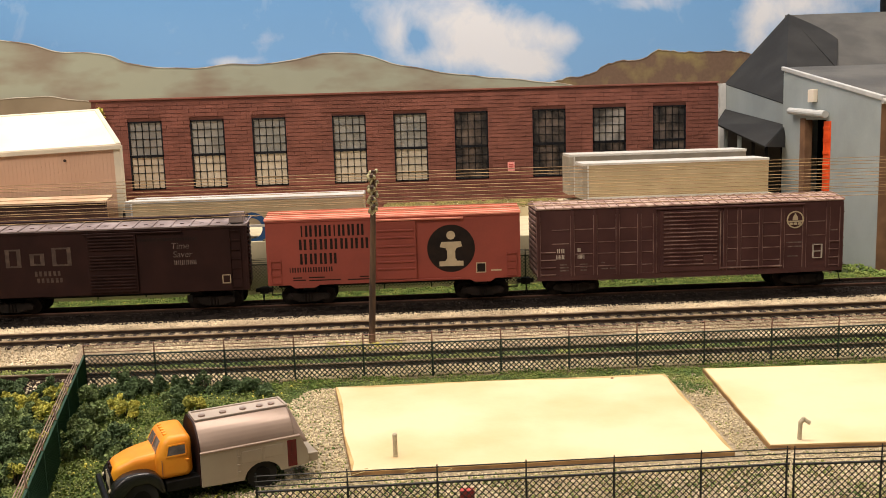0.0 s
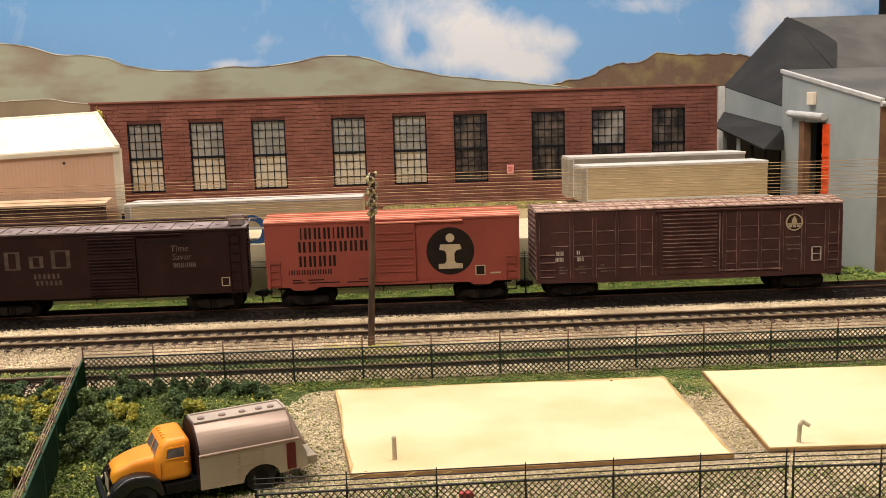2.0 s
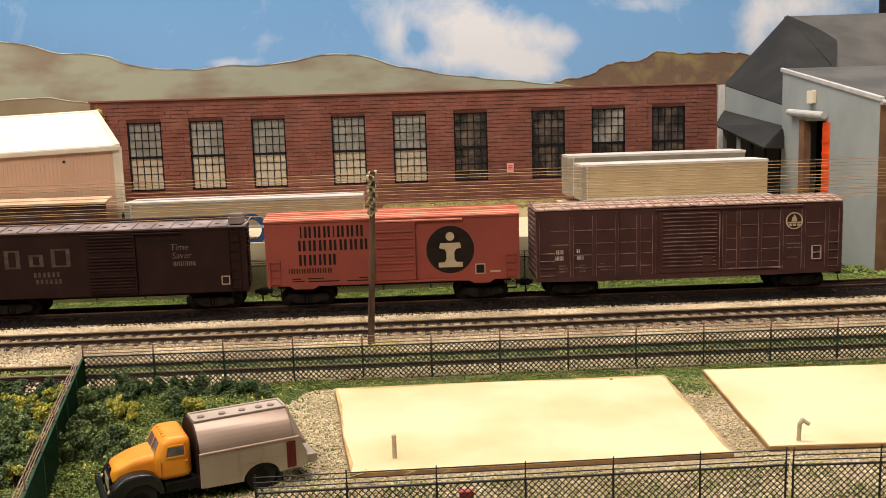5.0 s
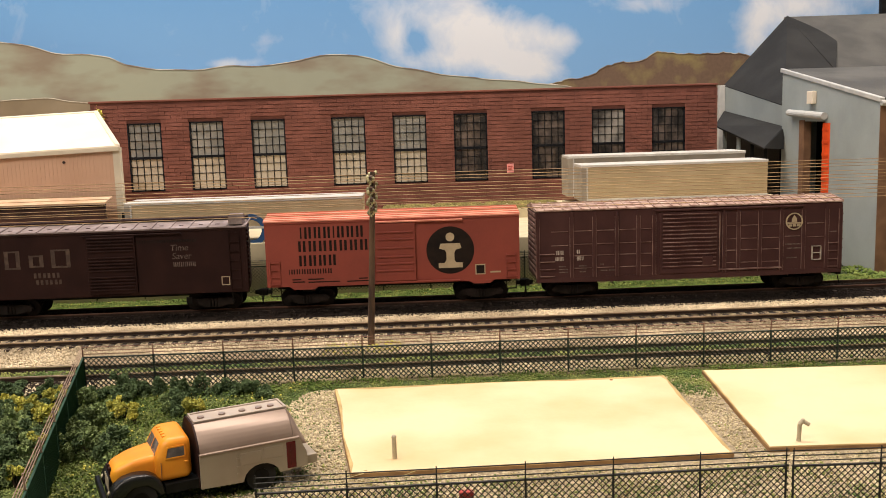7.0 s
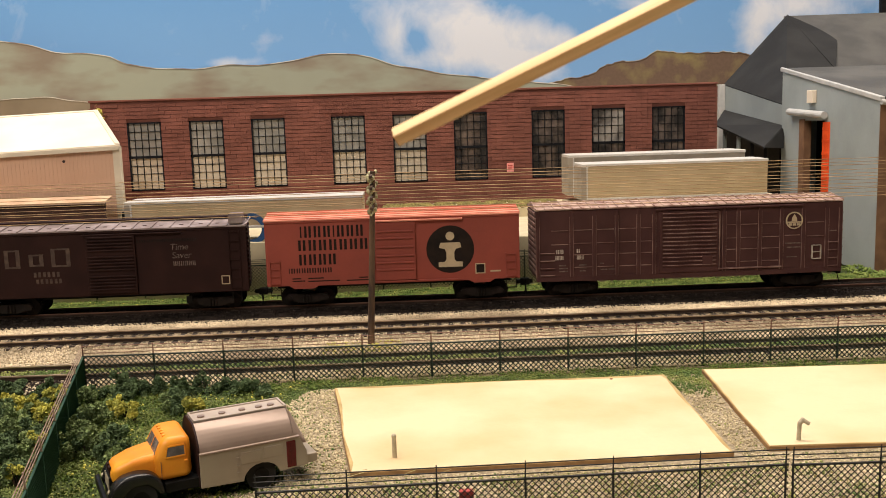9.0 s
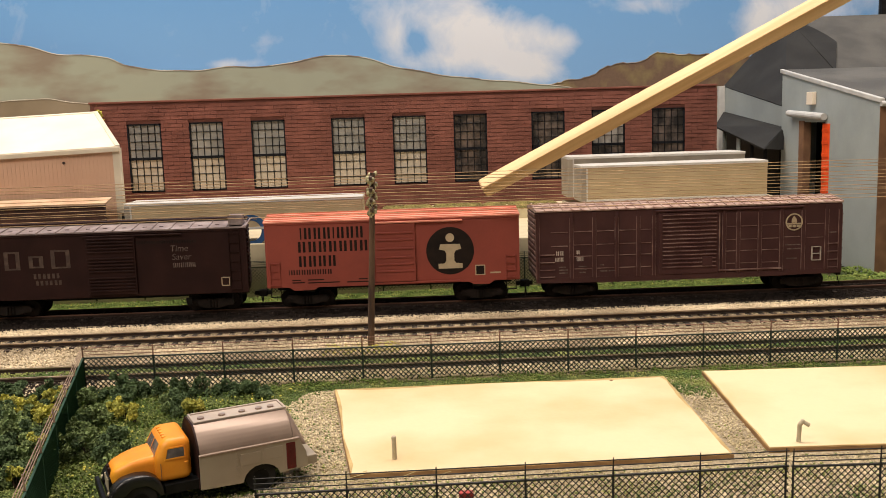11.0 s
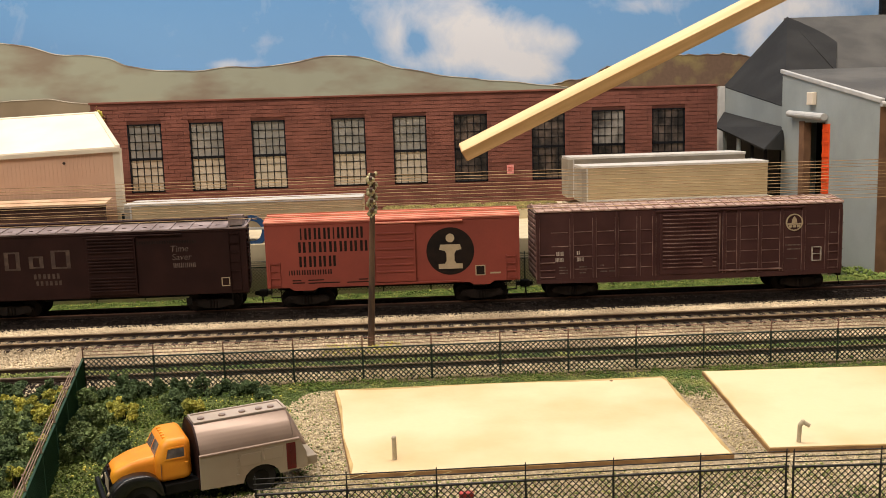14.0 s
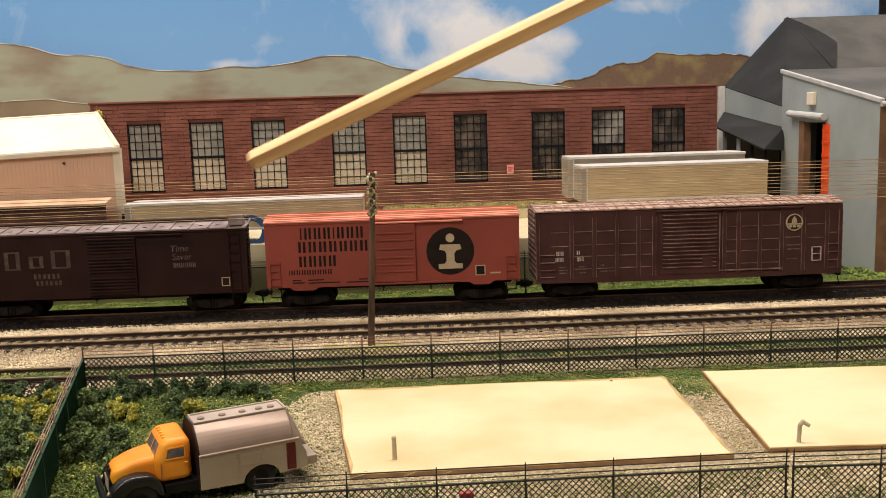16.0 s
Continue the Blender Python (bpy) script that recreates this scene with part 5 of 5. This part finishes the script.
def build_truck():
    t = thing("tank_truck", "toy tank truck with yellow cab and silver-grey tank on grass", "truck", -70.0, 265.4, 0.0, 205.0)
    part("chassis", box(bmesh.new(), -30, 24.5, -5, 5, 4.2, 6.6, 0.3), M_BLACK, t)
    # cab: side outline in x, z; the sides lean in towards the roof
    cab = slab(bmesh.new(), [(1.2, -9.6, 8.2), (11.2, -9.6, 8.2), (11.8, -9.6, 15.2), (8.9, -9.6, 20.8), (1.2, -9.6, 20.8)], (0, 19.2, 0), 2.2, 6)
    for v in cab.verts:
        v.co.y *= 1 - 0.014 * max(0.0, v.co.z - 14)
    part("cab", cab, M_CABYELLOW, t, smooth=True)
    hood = slab(bmesh.new(), [(8.0, -7.6, 8.0), (23.3, -7.6, 8.0), (23.5, -7.6, 13.0), (17.5, -7.6, 15.4), (8.0, -7.6, 16.6)], (0, 15.2, 0), 2.2, 6)
    for v in hood.verts:
        v.co.y *= 1 - 0.022 * max(0.0, v.co.x - 10)
    part("hood", hood, M_CABYELLOW, t, smooth=True)
    part("grille", box(bmesh.new(), 22.9, 24.0, -4.2, 4.2, 6.4, 10.6, 0.3), M_BLACK, t)
    for y in (-1.6, 1.6):
        part("hood_vent", box(bmesh.new(), 23.0, 23.75, y - 0.9, y + 0.9, 11.2, 13.2, 0.2), M_BROWN, t)
    part("bumper", box(bmesh.new(), 25.10, 26.50, -11, 11, 4.0, 7.0, 0.4), M_BLACK, t)
    for s in (-1, 1):
        pts = [(9.4, 5.0), (10.0, 8.4), (11.4, 10.6), (13.6, 12.0), (17.4, 12.4), (21.2, 11.7), (23.8, 9.6), (25.0, 7.0), (24.6, 4.6), (21.6, 4.6), (20.6, 6.6), (18.2, 8.6), (14.6, 8.7), (12.2, 6.8), (11.2, 5.0)]
        bm = slab(bmesh.new(), [(x, s * 5.8, z) for x, z in pts], (0, s * 5.4, 0), 1.1, 4)
        part("fender", bm, M_GLOSSBLACK, t, "glossy black front fender", True)
        part("headlight", ball(bmesh.new(), (24.4, s * 7.6, 7.6), 0.7), M_PIPE, t)
        win = part("side_window", slab(bmesh.new(), [(3.3, s * 9.3, 15.4), (8.6, s * 9.3, 15.4), (7.8, s * 8.98, 18.1), (3.3, s * 8.98, 18.1)], (0, s * 0.16, 0)), M_GLASSDARK, t)
        bm = bmesh.new()
        for a in (((2.9, 15.0), (9.0, 15.0), (8.8, 15.4), (2.9, 15.4)), ((2.9, 18.1), (7.9, 18.1), (7.8, 18.5), (2.9, 18.5)), ((2.9, 15.0), (3.3, 15.0), (3.3, 18.5), (2.9, 18.5)), ((8.6, 15.2), (9.0, 15.2), (8.1, 18.5), (7.75, 18.5))):
            slab(bm, [(x, s * (9.3 - (z - 15.4) * 0.12), z) for x, z in a], (0, s * 0.26, 0))
        part("window_frame", bm, M_CABYELLOW, win)
        part("running_board", box(bmesh.new(), -0.50, 9.50, s * 8.5 - 2, s * 8.5 + 2, 5.0, 8.0, 0.3), M_BLACK, t)
        part("door_seam", box(bmesh.new(), 10.0, 10.2, s * 9.62 - 0.05, s * 9.62 + 0.05, 9.4, 14.4), M_WOODDOOR, t)
        part("door_handle", box(bmesh.new(), 2.4, 3.6, s * 9.7 - 0.2, s * 9.7 + 0.2, 13.4, 13.8, 0.1), M_CABYELLOW, t)
    shield = part("windshield", slab(bmesh.new(), [(11.25, -6.6, 15.7), (11.25, 6.6, 15.7), (9.55, 6.0, 19.1), (9.55, -6.0, 19.1)], (0.25, 0, 0.1)), M_GLASSDARK, t)
    bm = bmesh.new()
    slab(bm, [(11.5, -0.25, 15.6), (11.5, 0.25, 15.6), (9.78, 0.25, 19.2), (9.78, -0.25, 19.2)], (0.12, 0, 0.06))
    part("windshield_post", bm, M_CABYELLOW, shield)
    for y in (-4.8, -2.4, 0.0, 2.4, 4.8):
        part("roof_light", box(bmesh.new(), 7.4, 8.6, y - 0.4, y + 0.4, 20.3, 20.85, 0.15), M_CABYELLOW, t)
    # tank: end outline in y, z
    prof = []
    for i in range(9):
        a = math.radians(-8 + 66 * i / 8)
        prof.append((11.2 * math.cos(a) + 0.3, 14.2 + 8.9 * math.sin(a)))
    ring = [(y, z) for y, z in prof] + [(4.6, 22.6), (-4.6, 22.6)] + [(-y, z) for y, z in prof[::-1]]
    part("tank", slab(bmesh.new(), [(-29.0, y, z) for y, z in ring], (28.4, 0, 0), 0.35), M_TANK, t, smooth=True)
    # front face of the tank behind the cab; dark brown paints its shadow
    part("bulkhead", slab(bmesh.new(), [(-0.62, y * 1.005, z) for y, z in ring] + [(-0.62, -11.3, 5.0), (-0.62, 11.3, 5.0)], (0.5, 0, 0)), M_BROWN, t, "front face of the tank body with shadow put into its dark brown")
    bm = bmesh.new()
    steps = [(0.0, 1.0, 1.0), (-1.2, 0.985, 0.86), (-2.4, 0.975, 0.62), (-3.4, 0.97, 0.36), (-4.0, 0.97, 0.2)]
    rings = [[bm.verts.new((-28.98 + dx, y * sy, 12.2 + (z - 12.2) * sz)) for y, z in ring] for dx, sy, sz in steps]
    for p, q in zip(rings, rings[1:]):
        for i in range(len(ring)):
            j = (i + 1) % len(ring)
            bm.faces.new((p[i], p[j], q[j], q[i]))
    bm.faces.new(rings[0])
    bm.faces.new(rings[-1][::-1])
    bmesh.ops.recalc_face_normals(bm, faces=bm.faces)
    part("tank_tail", bm, M_TANK, t, smooth=True)
    walkway = part("catwalk", box(box(box(box(box(bmesh.new(), -29.2, -1.0, -4.4, 4.4, 22.5, 22.8), -29.4, -0.8, -4.7, -4.1, 22.6, 23.3, 0.2), -29.4, -0.8, 4.1, 4.7, 22.6, 23.3, 0.2), -29.4, -28.7, -4.2, 4.2, 22.6, 23.3, 0.2), -1.4, -0.8, -4.2, 4.2, 22.6, 23.3, 0.2), M_CATWALK, t)
    for x in (-25.4, -21.6, -16.4, -10.2, -3.8):
        part("hatch", rod(bmesh.new(), (x, 0.6, 22.7), (x, 0.6, 23.25), 1.05, 14), M_TANK, walkway)
    for s in (-1, 1):
        y = s * 11.5
        pts = [(-0.4, 4.8), (-0.4, 15.0), (-30.6, 15.0), (-32.8, 10.4), (-33.2, 5.8), (-24.6, 5.2)]
        for i in range(9):
            a = math.radians(10 + 160 * i / 8)
            pts.append((-18.7 - 5.7 * math.cos(a), 4.2 + 4.9 * math.sin(a)))
        pts.append((-13.0, 4.4))
        sk = part("skirt", slab(bmesh.new(), [(x, y - 0.5, z) for x, z in pts], (0, 1.0, 0), 0.12), M_SKIRT, t)
        part("ledge", box(bmesh.new(), -30.8, -0.3, y - 0.8, y + 0.8, 14.7, 15.4, 0.25), M_TANK, t)
        for x0, x1, z0, z1 in ((-18.6, -12.4, 9.7, 13.4), (-25.4, -19.4, 10.2, 13.8)):
            part("skirt_door", box(bmesh.new(), x0, x1, y + s * 0.45 - 0.16, y + s * 0.45 + 0.16, z0, z1, 0.12), M_SKIRT, sk)
        part("panel_seam", box(bmesh.new(), -11.6, -11.2, y + s * 0.45 - 0.15, y + s * 0.45 + 0.15, 5.2, 14.0), M_SKIRT, sk)
        for z in (7.0, 9.2, 11.6):
            part("hinge", box(bmesh.new(), -11.9, -11.0, y + s * 0.5 - 0.25, y + s * 0.5 + 0.25, z, z + 0.6), M_SKIRT, sk)
        lamp = part("red_cabinet", box(bmesh.new(), -29.4, -26.5, y + s * 0.35 - 0.3, y + s * 0.35 + 0.3, 5.9, 14.2, 0.15), M_RED, t, "dark red rear cabinet")
        part("rib", box(bmesh.new(), -28.2, -27.7, y + s * 0.5, y + s * 0.5 + s * 0.35, 6.6, 13.4) if s > 0 else box(bmesh.new(), -28.2, -27.7, y - 0.85, y - 0.5, 6.6, 13.4), M_RED, lamp)
    part("rear_bumper", box(bmesh.new(), -36.4, -32.6, -11.2, 11.2, 5.8, 8.6, 0.3), M_SKIRT, t)
    for x in (16.4, -18.7):
        for s in (-1, 1):
            w = part("wheel", rod(bmesh.new(), (x, s * 7.2, 4.6), (x, s * 10.2, 4.6), 4.6, 24), M_TYRE, t)
            part("rim", rod(bmesh.new(), (x, s * 9.9, 4.6), (x, s * 10.4, 4.6), 2.4, 16), M_BLACK, w)
    for y in (-3.2, -1.6, 0, 1.6, 3.2):
        part("grille_bar", box(bmesh.new(), 23.9, 24.3, y - 0.3, y + 0.3, 6.6, 10.4, 0.1), M_PIPE, t)
    return t


def bush(rng, x, y, z, r, h, mat, label):
    n = int(300 + 62 * r * r)
    c = rng.normal(size=(n, 3))
    c /= np.linalg.norm(c, axis=1)[:, None]
    lobes = rng.normal(size=(11, 3)) * 0.62
    pick = lobes[rng.integers(0, 11, n)]
    c = (c * (rng.uniform(0.25, 1, n) ** 0.4)[:, None] * 0.42 + pick * 0.8)
    c = c * np.array([r, r, h / 1.6]) + np.array([0, 0, h * 0.5])
    c[:, 2] = np.abs(c[:, 2])
    b = thing("bush", label, "bush", x, y, z, 0, "yard bushes")
    f = new("foliage", leaves(rng, c, rng.uniform(0.28, 0.62, n), "foliage", mat))
    f.parent = b
    bm = bmesh.new()
    for i in range(4):
        a = rng.uniform(0, 6.28)
        rod(bm, (0, 0, -1.0 - z), (r * 0.5 * math.cos(a), r * 0.5 * math.sin(a), h * 0.6), 0.3, 5, 0.12)
    part("stem_cluster", bm, M_DARKBROWN, b)


def build_plants():
    rng = np.random.default_rng(3)
    for i in range(34):
        x = rng.uniform(-136, -90)
        y = rng.uniform(290, 372)
        if x > -104 and y < 335:
            continue
        bush(rng, x, y, -0.3, rng.uniform(3, 5), rng.uniform(4.5, 8), M_BUSH2 if i % 3 else M_BUSH, "green foam bush beside the fence")
    for i in range(12):
        bush(rng, -132 + i * 6.2 + rng.uniform(-2, 2), 366 + rng.uniform(-4, 5), -0.3, rng.uniform(3, 4.4), rng.uniform(4.5, 7.5), M_BUSH, "dark green foam bush along the wire fence")
    for i in range(80):
        y = rng.uniform(235, 382)
        x = rng.uniform(-200, -154 + (382 - y) * 0.26)
        bush(rng, x, y, -0.3, rng.uniform(4, 6), rng.uniform(5, 9), M_BUSH if i % 3 else M_BUSH2, "dark green foam bush outside the fence")
    for x, y in ((-159, 349), (-154, 346), (-149, 344), (-156, 342), (-164, 352), (-148, 358), (-145, 361), (-141, 339), (-143, 334), (-128, 276), (-132, 303), (-118, 342), (-113, 339), (-108, 334), (-87, 336), (-84, 338)):
        bush(rng, x, y, 2.4, rng.uniform(2.2, 3.4), rng.uniform(4.0, 6.0), M_YELLOW, "bright yellow-green flowering bush")
    tree = thing("small_tree", "small yellow-green tree behind the white roof", "tree", -246, 734, 36)
    part("trunk", rod(bmesh.new(), (0, 0, 0), (0, 0, 86), 1.4, 8, 0.6), M_DARKBROWN, tree)
    c = rng.normal(size=(220, 3)) * np.array([1.6, 1.5, 1.9]) + np.array([0, 0, 86])
    f = new("crown", leaves(rng, c, rng.uniform(0.5, 1.0, 220), "crown", M_YELLOW))
    f.parent = tree
    # low turf and weeds
    def tufts(name, n, x0, x1, y0, y1, mat, s0, s1, label, keep=lambda x, y: x == x, z=0.0):
        c = np.column_stack([rng.uniform(x0, x1, n), rng.uniform(y0, y1, n), rng.uniform(z - 0.3, z + 0.5, n)])
        if z < 30:
            c[:, 2] += np.where(c[:, 0] < 270, 9 * np.clip((c[:, 1] - 572) / 40, 0, 1), 0)
        c = c[keep(c[:, 0], c[:, 1])]
        ob = new(name, crumbs(rng, c, rng.uniform(s0, s1, len(c)), name, mat))
        tagged(ob, label, "grass", kind="stuff")

    clear = lambda x, y: ~(((x > -35.2 + (361 - y) * 0.135) & (x < 102.8) & (y > 268.8) & (y < 362)) | ((x > 111.8 + (y - 276) * 0.079) & (y > 274) & (y < 367)))
    tufts("turf", 60000, -210, 190, 225, 386, M_TUFT, 0.25, 0.6, "dark green ground foam turf", lambda x, y: clear(x, y) & ((x < -44) | (y > 362) | (rng.uniform(size=len(x)) < 0.12) | ((y < 258) & (rng.uniform(size=len(x)) < 0.45)) | ((x > 98) & (x < 122) & (y > 338)) | ((x < -24) & (rng.uniform(size=len(x)) < 0.3))))
    tufts("turf", 15000, -330, 300, 394.5, 409, M_TUFT, 0.35, 0.75, "green ground foam turf between the siding rails", z=1.0, keep=lambda x, y: rng.uniform(size=len(x)) < np.where(x < -140, 0.6, 1.0))
    tufts("turf", 2600, -130, 300, 377, 390, M_LAWN, 0.35, 0.7, "thin green turf along the siding", z=0.7)
    tufts("turf", 22000, -240, 300, 545, 576, M_LAWN, 0.5, 1.1, "bright green ground foam turf behind the train", z=0.6)
    tufts("turf", 1600, 286, 420, 545, 600, M_LAWN, 0.7, 1.6, "bright green ground foam turf beside the shed", z=2.0)
    n = 20000
    c = np.column_stack([rng.uniform(-150, -40, n), rng.uniform(228, 376, n), rng.uniform(0.2, 1.0, n)])
    c = c[(c[:, 0] > -150 + (382 - c[:, 1]) * 0.26) & (np.sin(c[:, 0] * 0.16) + np.sin(c[:, 1] * 0.11 + c[:, 0] * 0.05) + rng.normal(size=n) * 0.6 > -0.5) & ((c[:, 0] < -48) | (c[:, 1] > 355))]
    blades = new("grass_blades", leaves(rng, c, rng.uniform(0.25, 0.6, len(c)), "grass_blades", M_LAWN))
    tagged(blades, "bright green fibrous grass in the fenced yard", "grass", kind="stuff")
    patch = lambda x, y: clear(x, y) & (np.sin(x * 0.21 + y * 0.13) + np.sin(x * 0.07 - y * 0.19) + rng.normal(size=len(x)) * 0.8 > 0.1)
    tufts("turf", 2000, 97, 123, 332, 368, M_TUFT, 0.25, 0.65, "green turf in the gravel between the boards", lambda x, y: clear(x, y) & (rng.uniform(332, 356, len(x)) < y), z=0.9)
    tufts("weeds", 3000, -40, 240, 214, 262, M_WEED, 0.25, 0.55, "dry yellow-green weeds in the gravel along the fence", patch, z=0.9)
    tufts("turf", 6500, -40, 240, 222, 264, M_TUFT, 0.25, 0.6, "thin green turf in the gravel along the fence", patch, z=0.9)
    tufts("turf", 7000, -130, 300, 364, 381, M_LAWN, 0.3, 0.65, "bright green turf along the siding", lambda x, y: patch(x, y) & ((np.abs(y - 401.6) > 7.5)), z=0.9)
    tufts("weeds", 1100, -150, -48, 232, 384, M_YELLOW, 0.25, 0.7, "pale yellow-green weeds among the turf", lambda x, y: patch(x, y) & (x > -150 + (382 - y) * 0.26), z=0.7)
    tufts("weeds", 500, -240, 300, 548, 576, M_YELLOW, 0.4, 0.9, "pale yellow-green weeds behind the train", z=1.0)
    tufts("weeds", 9000, -23, 116, 690.5, 741, M_WEED, 0.5, 1.5, "yellow-green weeds along the terrace edge", z=41.2, keep=lambda x, y: np.sin(x * 0.31) + np.sin(x * 0.13 + y * 0.2) + rng.normal(size=len(x)) * 0.9 > -0.6)
    tufts("weeds", 500, -45, -8, 417, 440, M_YELLOW, 0.3, 0.7, "yellow-green weeds in the ballast", z=1.4, keep=lambda x, y: rng.uniform(size=len(x)) < 0.5)
    # gravel about the boards and the truck
    n = 42000
    c = np.column_stack([rng.uniform(-70, 200, n), rng.uniform(226, 368, n), rng.uniform(0.0, 0.45, n)])
    k = clear(c[:, 0], c[:, 1]) & ((c[:, 0] > -46 + 9 * np.sin(c[:, 1] * 0.07)) | (c[:, 1] < 262)) & (c[:, 1] < 364)
    c = c[k]
    ob = new("gravel", crumbs(rng, c, rng.uniform(0.3, 0.75, len(c)), "gravel", M_GRAVEL))
    tagged(ob, "pale buff gravel round the boards and the truck", "gravel", kind="stuff")


# ---- the wooden pointer ----
STICK_Y = 498.0


def build_stick():
    s = thing("wooden_stick", "bare square wooden stick pointing at the train", "stick", 0, 0, 0)
    part("stick", box(bmesh.new(), 0, 460, -3.95, 3.95, -3.95, 3.95, 0.4), M_STICK, s)
    part("end_grain", box(bmesh.new(), -0.5, 0.1, -3.6, 3.6, -3.6, 3.6, 0.2), M_ENDGRAIN, s, "darker cut end of the stick")
    return s


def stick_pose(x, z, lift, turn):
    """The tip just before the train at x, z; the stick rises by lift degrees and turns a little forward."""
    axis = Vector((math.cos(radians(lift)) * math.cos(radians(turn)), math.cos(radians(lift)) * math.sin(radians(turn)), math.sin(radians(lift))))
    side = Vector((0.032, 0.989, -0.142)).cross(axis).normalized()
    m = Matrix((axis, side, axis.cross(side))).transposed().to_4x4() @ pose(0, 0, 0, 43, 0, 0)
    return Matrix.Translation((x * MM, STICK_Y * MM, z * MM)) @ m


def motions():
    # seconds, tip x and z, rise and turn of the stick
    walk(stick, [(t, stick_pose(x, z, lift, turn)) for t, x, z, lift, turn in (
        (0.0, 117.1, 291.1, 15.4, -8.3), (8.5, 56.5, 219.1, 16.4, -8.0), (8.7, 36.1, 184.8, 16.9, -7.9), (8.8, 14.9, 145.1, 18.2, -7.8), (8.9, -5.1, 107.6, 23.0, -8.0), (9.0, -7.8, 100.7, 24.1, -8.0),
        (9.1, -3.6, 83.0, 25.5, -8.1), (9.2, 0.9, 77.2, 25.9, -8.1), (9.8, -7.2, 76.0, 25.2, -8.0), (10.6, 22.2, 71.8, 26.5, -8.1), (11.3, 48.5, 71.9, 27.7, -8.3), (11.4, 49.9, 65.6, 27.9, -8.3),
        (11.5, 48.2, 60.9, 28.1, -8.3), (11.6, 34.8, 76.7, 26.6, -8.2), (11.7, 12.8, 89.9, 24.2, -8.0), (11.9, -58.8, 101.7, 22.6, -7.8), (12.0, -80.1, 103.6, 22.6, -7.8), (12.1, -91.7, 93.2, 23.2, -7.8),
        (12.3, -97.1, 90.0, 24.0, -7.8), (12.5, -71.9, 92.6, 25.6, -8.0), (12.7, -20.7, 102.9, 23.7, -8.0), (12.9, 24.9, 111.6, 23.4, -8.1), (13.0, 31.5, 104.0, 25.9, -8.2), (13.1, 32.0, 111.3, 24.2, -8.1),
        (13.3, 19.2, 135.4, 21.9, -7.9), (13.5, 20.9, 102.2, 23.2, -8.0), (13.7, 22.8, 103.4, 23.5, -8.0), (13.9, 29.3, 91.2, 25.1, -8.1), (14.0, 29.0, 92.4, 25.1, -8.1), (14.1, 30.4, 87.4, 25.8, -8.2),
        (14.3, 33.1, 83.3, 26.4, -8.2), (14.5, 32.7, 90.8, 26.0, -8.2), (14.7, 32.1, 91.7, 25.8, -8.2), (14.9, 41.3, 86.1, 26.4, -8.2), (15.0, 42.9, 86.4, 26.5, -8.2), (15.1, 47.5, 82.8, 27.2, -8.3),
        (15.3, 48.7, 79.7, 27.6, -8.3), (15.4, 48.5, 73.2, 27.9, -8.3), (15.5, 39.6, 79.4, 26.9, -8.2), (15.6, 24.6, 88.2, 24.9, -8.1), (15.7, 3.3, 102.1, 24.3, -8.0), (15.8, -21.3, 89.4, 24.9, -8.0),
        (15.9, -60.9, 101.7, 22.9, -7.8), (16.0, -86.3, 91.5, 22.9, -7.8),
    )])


build_room()
build_ground()
build_beds()
build_dirt()
build_terraces()
build_backdrop()
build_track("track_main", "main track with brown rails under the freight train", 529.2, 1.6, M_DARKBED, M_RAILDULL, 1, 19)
build_track("track_middle", "empty middle track with brown rails on pale ballast", 462.0, 1.6, M_DIRT, M_RAILTOP, 2)
build_track("track_siding", "low siding track behind the wire fence", 401.6, 0.1, M_DARKBED, M_RAILTOP, 3, 8)
build_ballast()
build_peach_building()
build_grey_shed()
build_trailers()
build_orange_car()
build_maroon_car()
build_brown_car()
build_pads()
build_truck()
build_pole()
build_fence("dark green chain-link fence with top wires behind the boards", -141.5, 377.9, 0, 0, 420, 29.5, 0, M_FENCE, top=19.7, mesh_top=14.9, wire_mat=M_POST, net_r=0.26)
build_fence("green chain-link fence seen end on beside the bushes", -141.5, 377.4, 0, -76.1, 190, 29.5, 29.5, M_FENCEGREEN, top=19.7, mesh_top=14.9, wire_mat=M_FENCEWIRE, net_r=0.3, pitch=1.6)
build_fence("black chain-link fence in front of the cream boards", -42.5, 219.5, 0, 1.4, 138.5, 22.9, 0.4, M_FENCEBLACK, post_r=0.3, top=22.2, mesh_top=17.6, net_r=0.15, pitch=1.75)
build_fence("black chain-link fence in front of the cream boards", 96.6, 222.4, 0, -1.5, 138, 22.9, 0.4, M_FENCEBLACK, post_r=0.3, top=22.2, mesh_top=17.6, net_r=0.15, pitch=1.75)
build_fence("dark chain-link fence behind the train", -240, 566, 5.0, 0, 505, 30, 10, M_FENCE, net_r=0.2)
s = thing("red_box", "small red box beside the front fence", "box", 11.5, 226, 0)
part("box", box(bmesh.new(), -1.9, 1.9, -1, 1, 0, 13.2, 0.2), M_SIGNRED, s)
build_plants()
build_brick_building()
stick = build_stick()
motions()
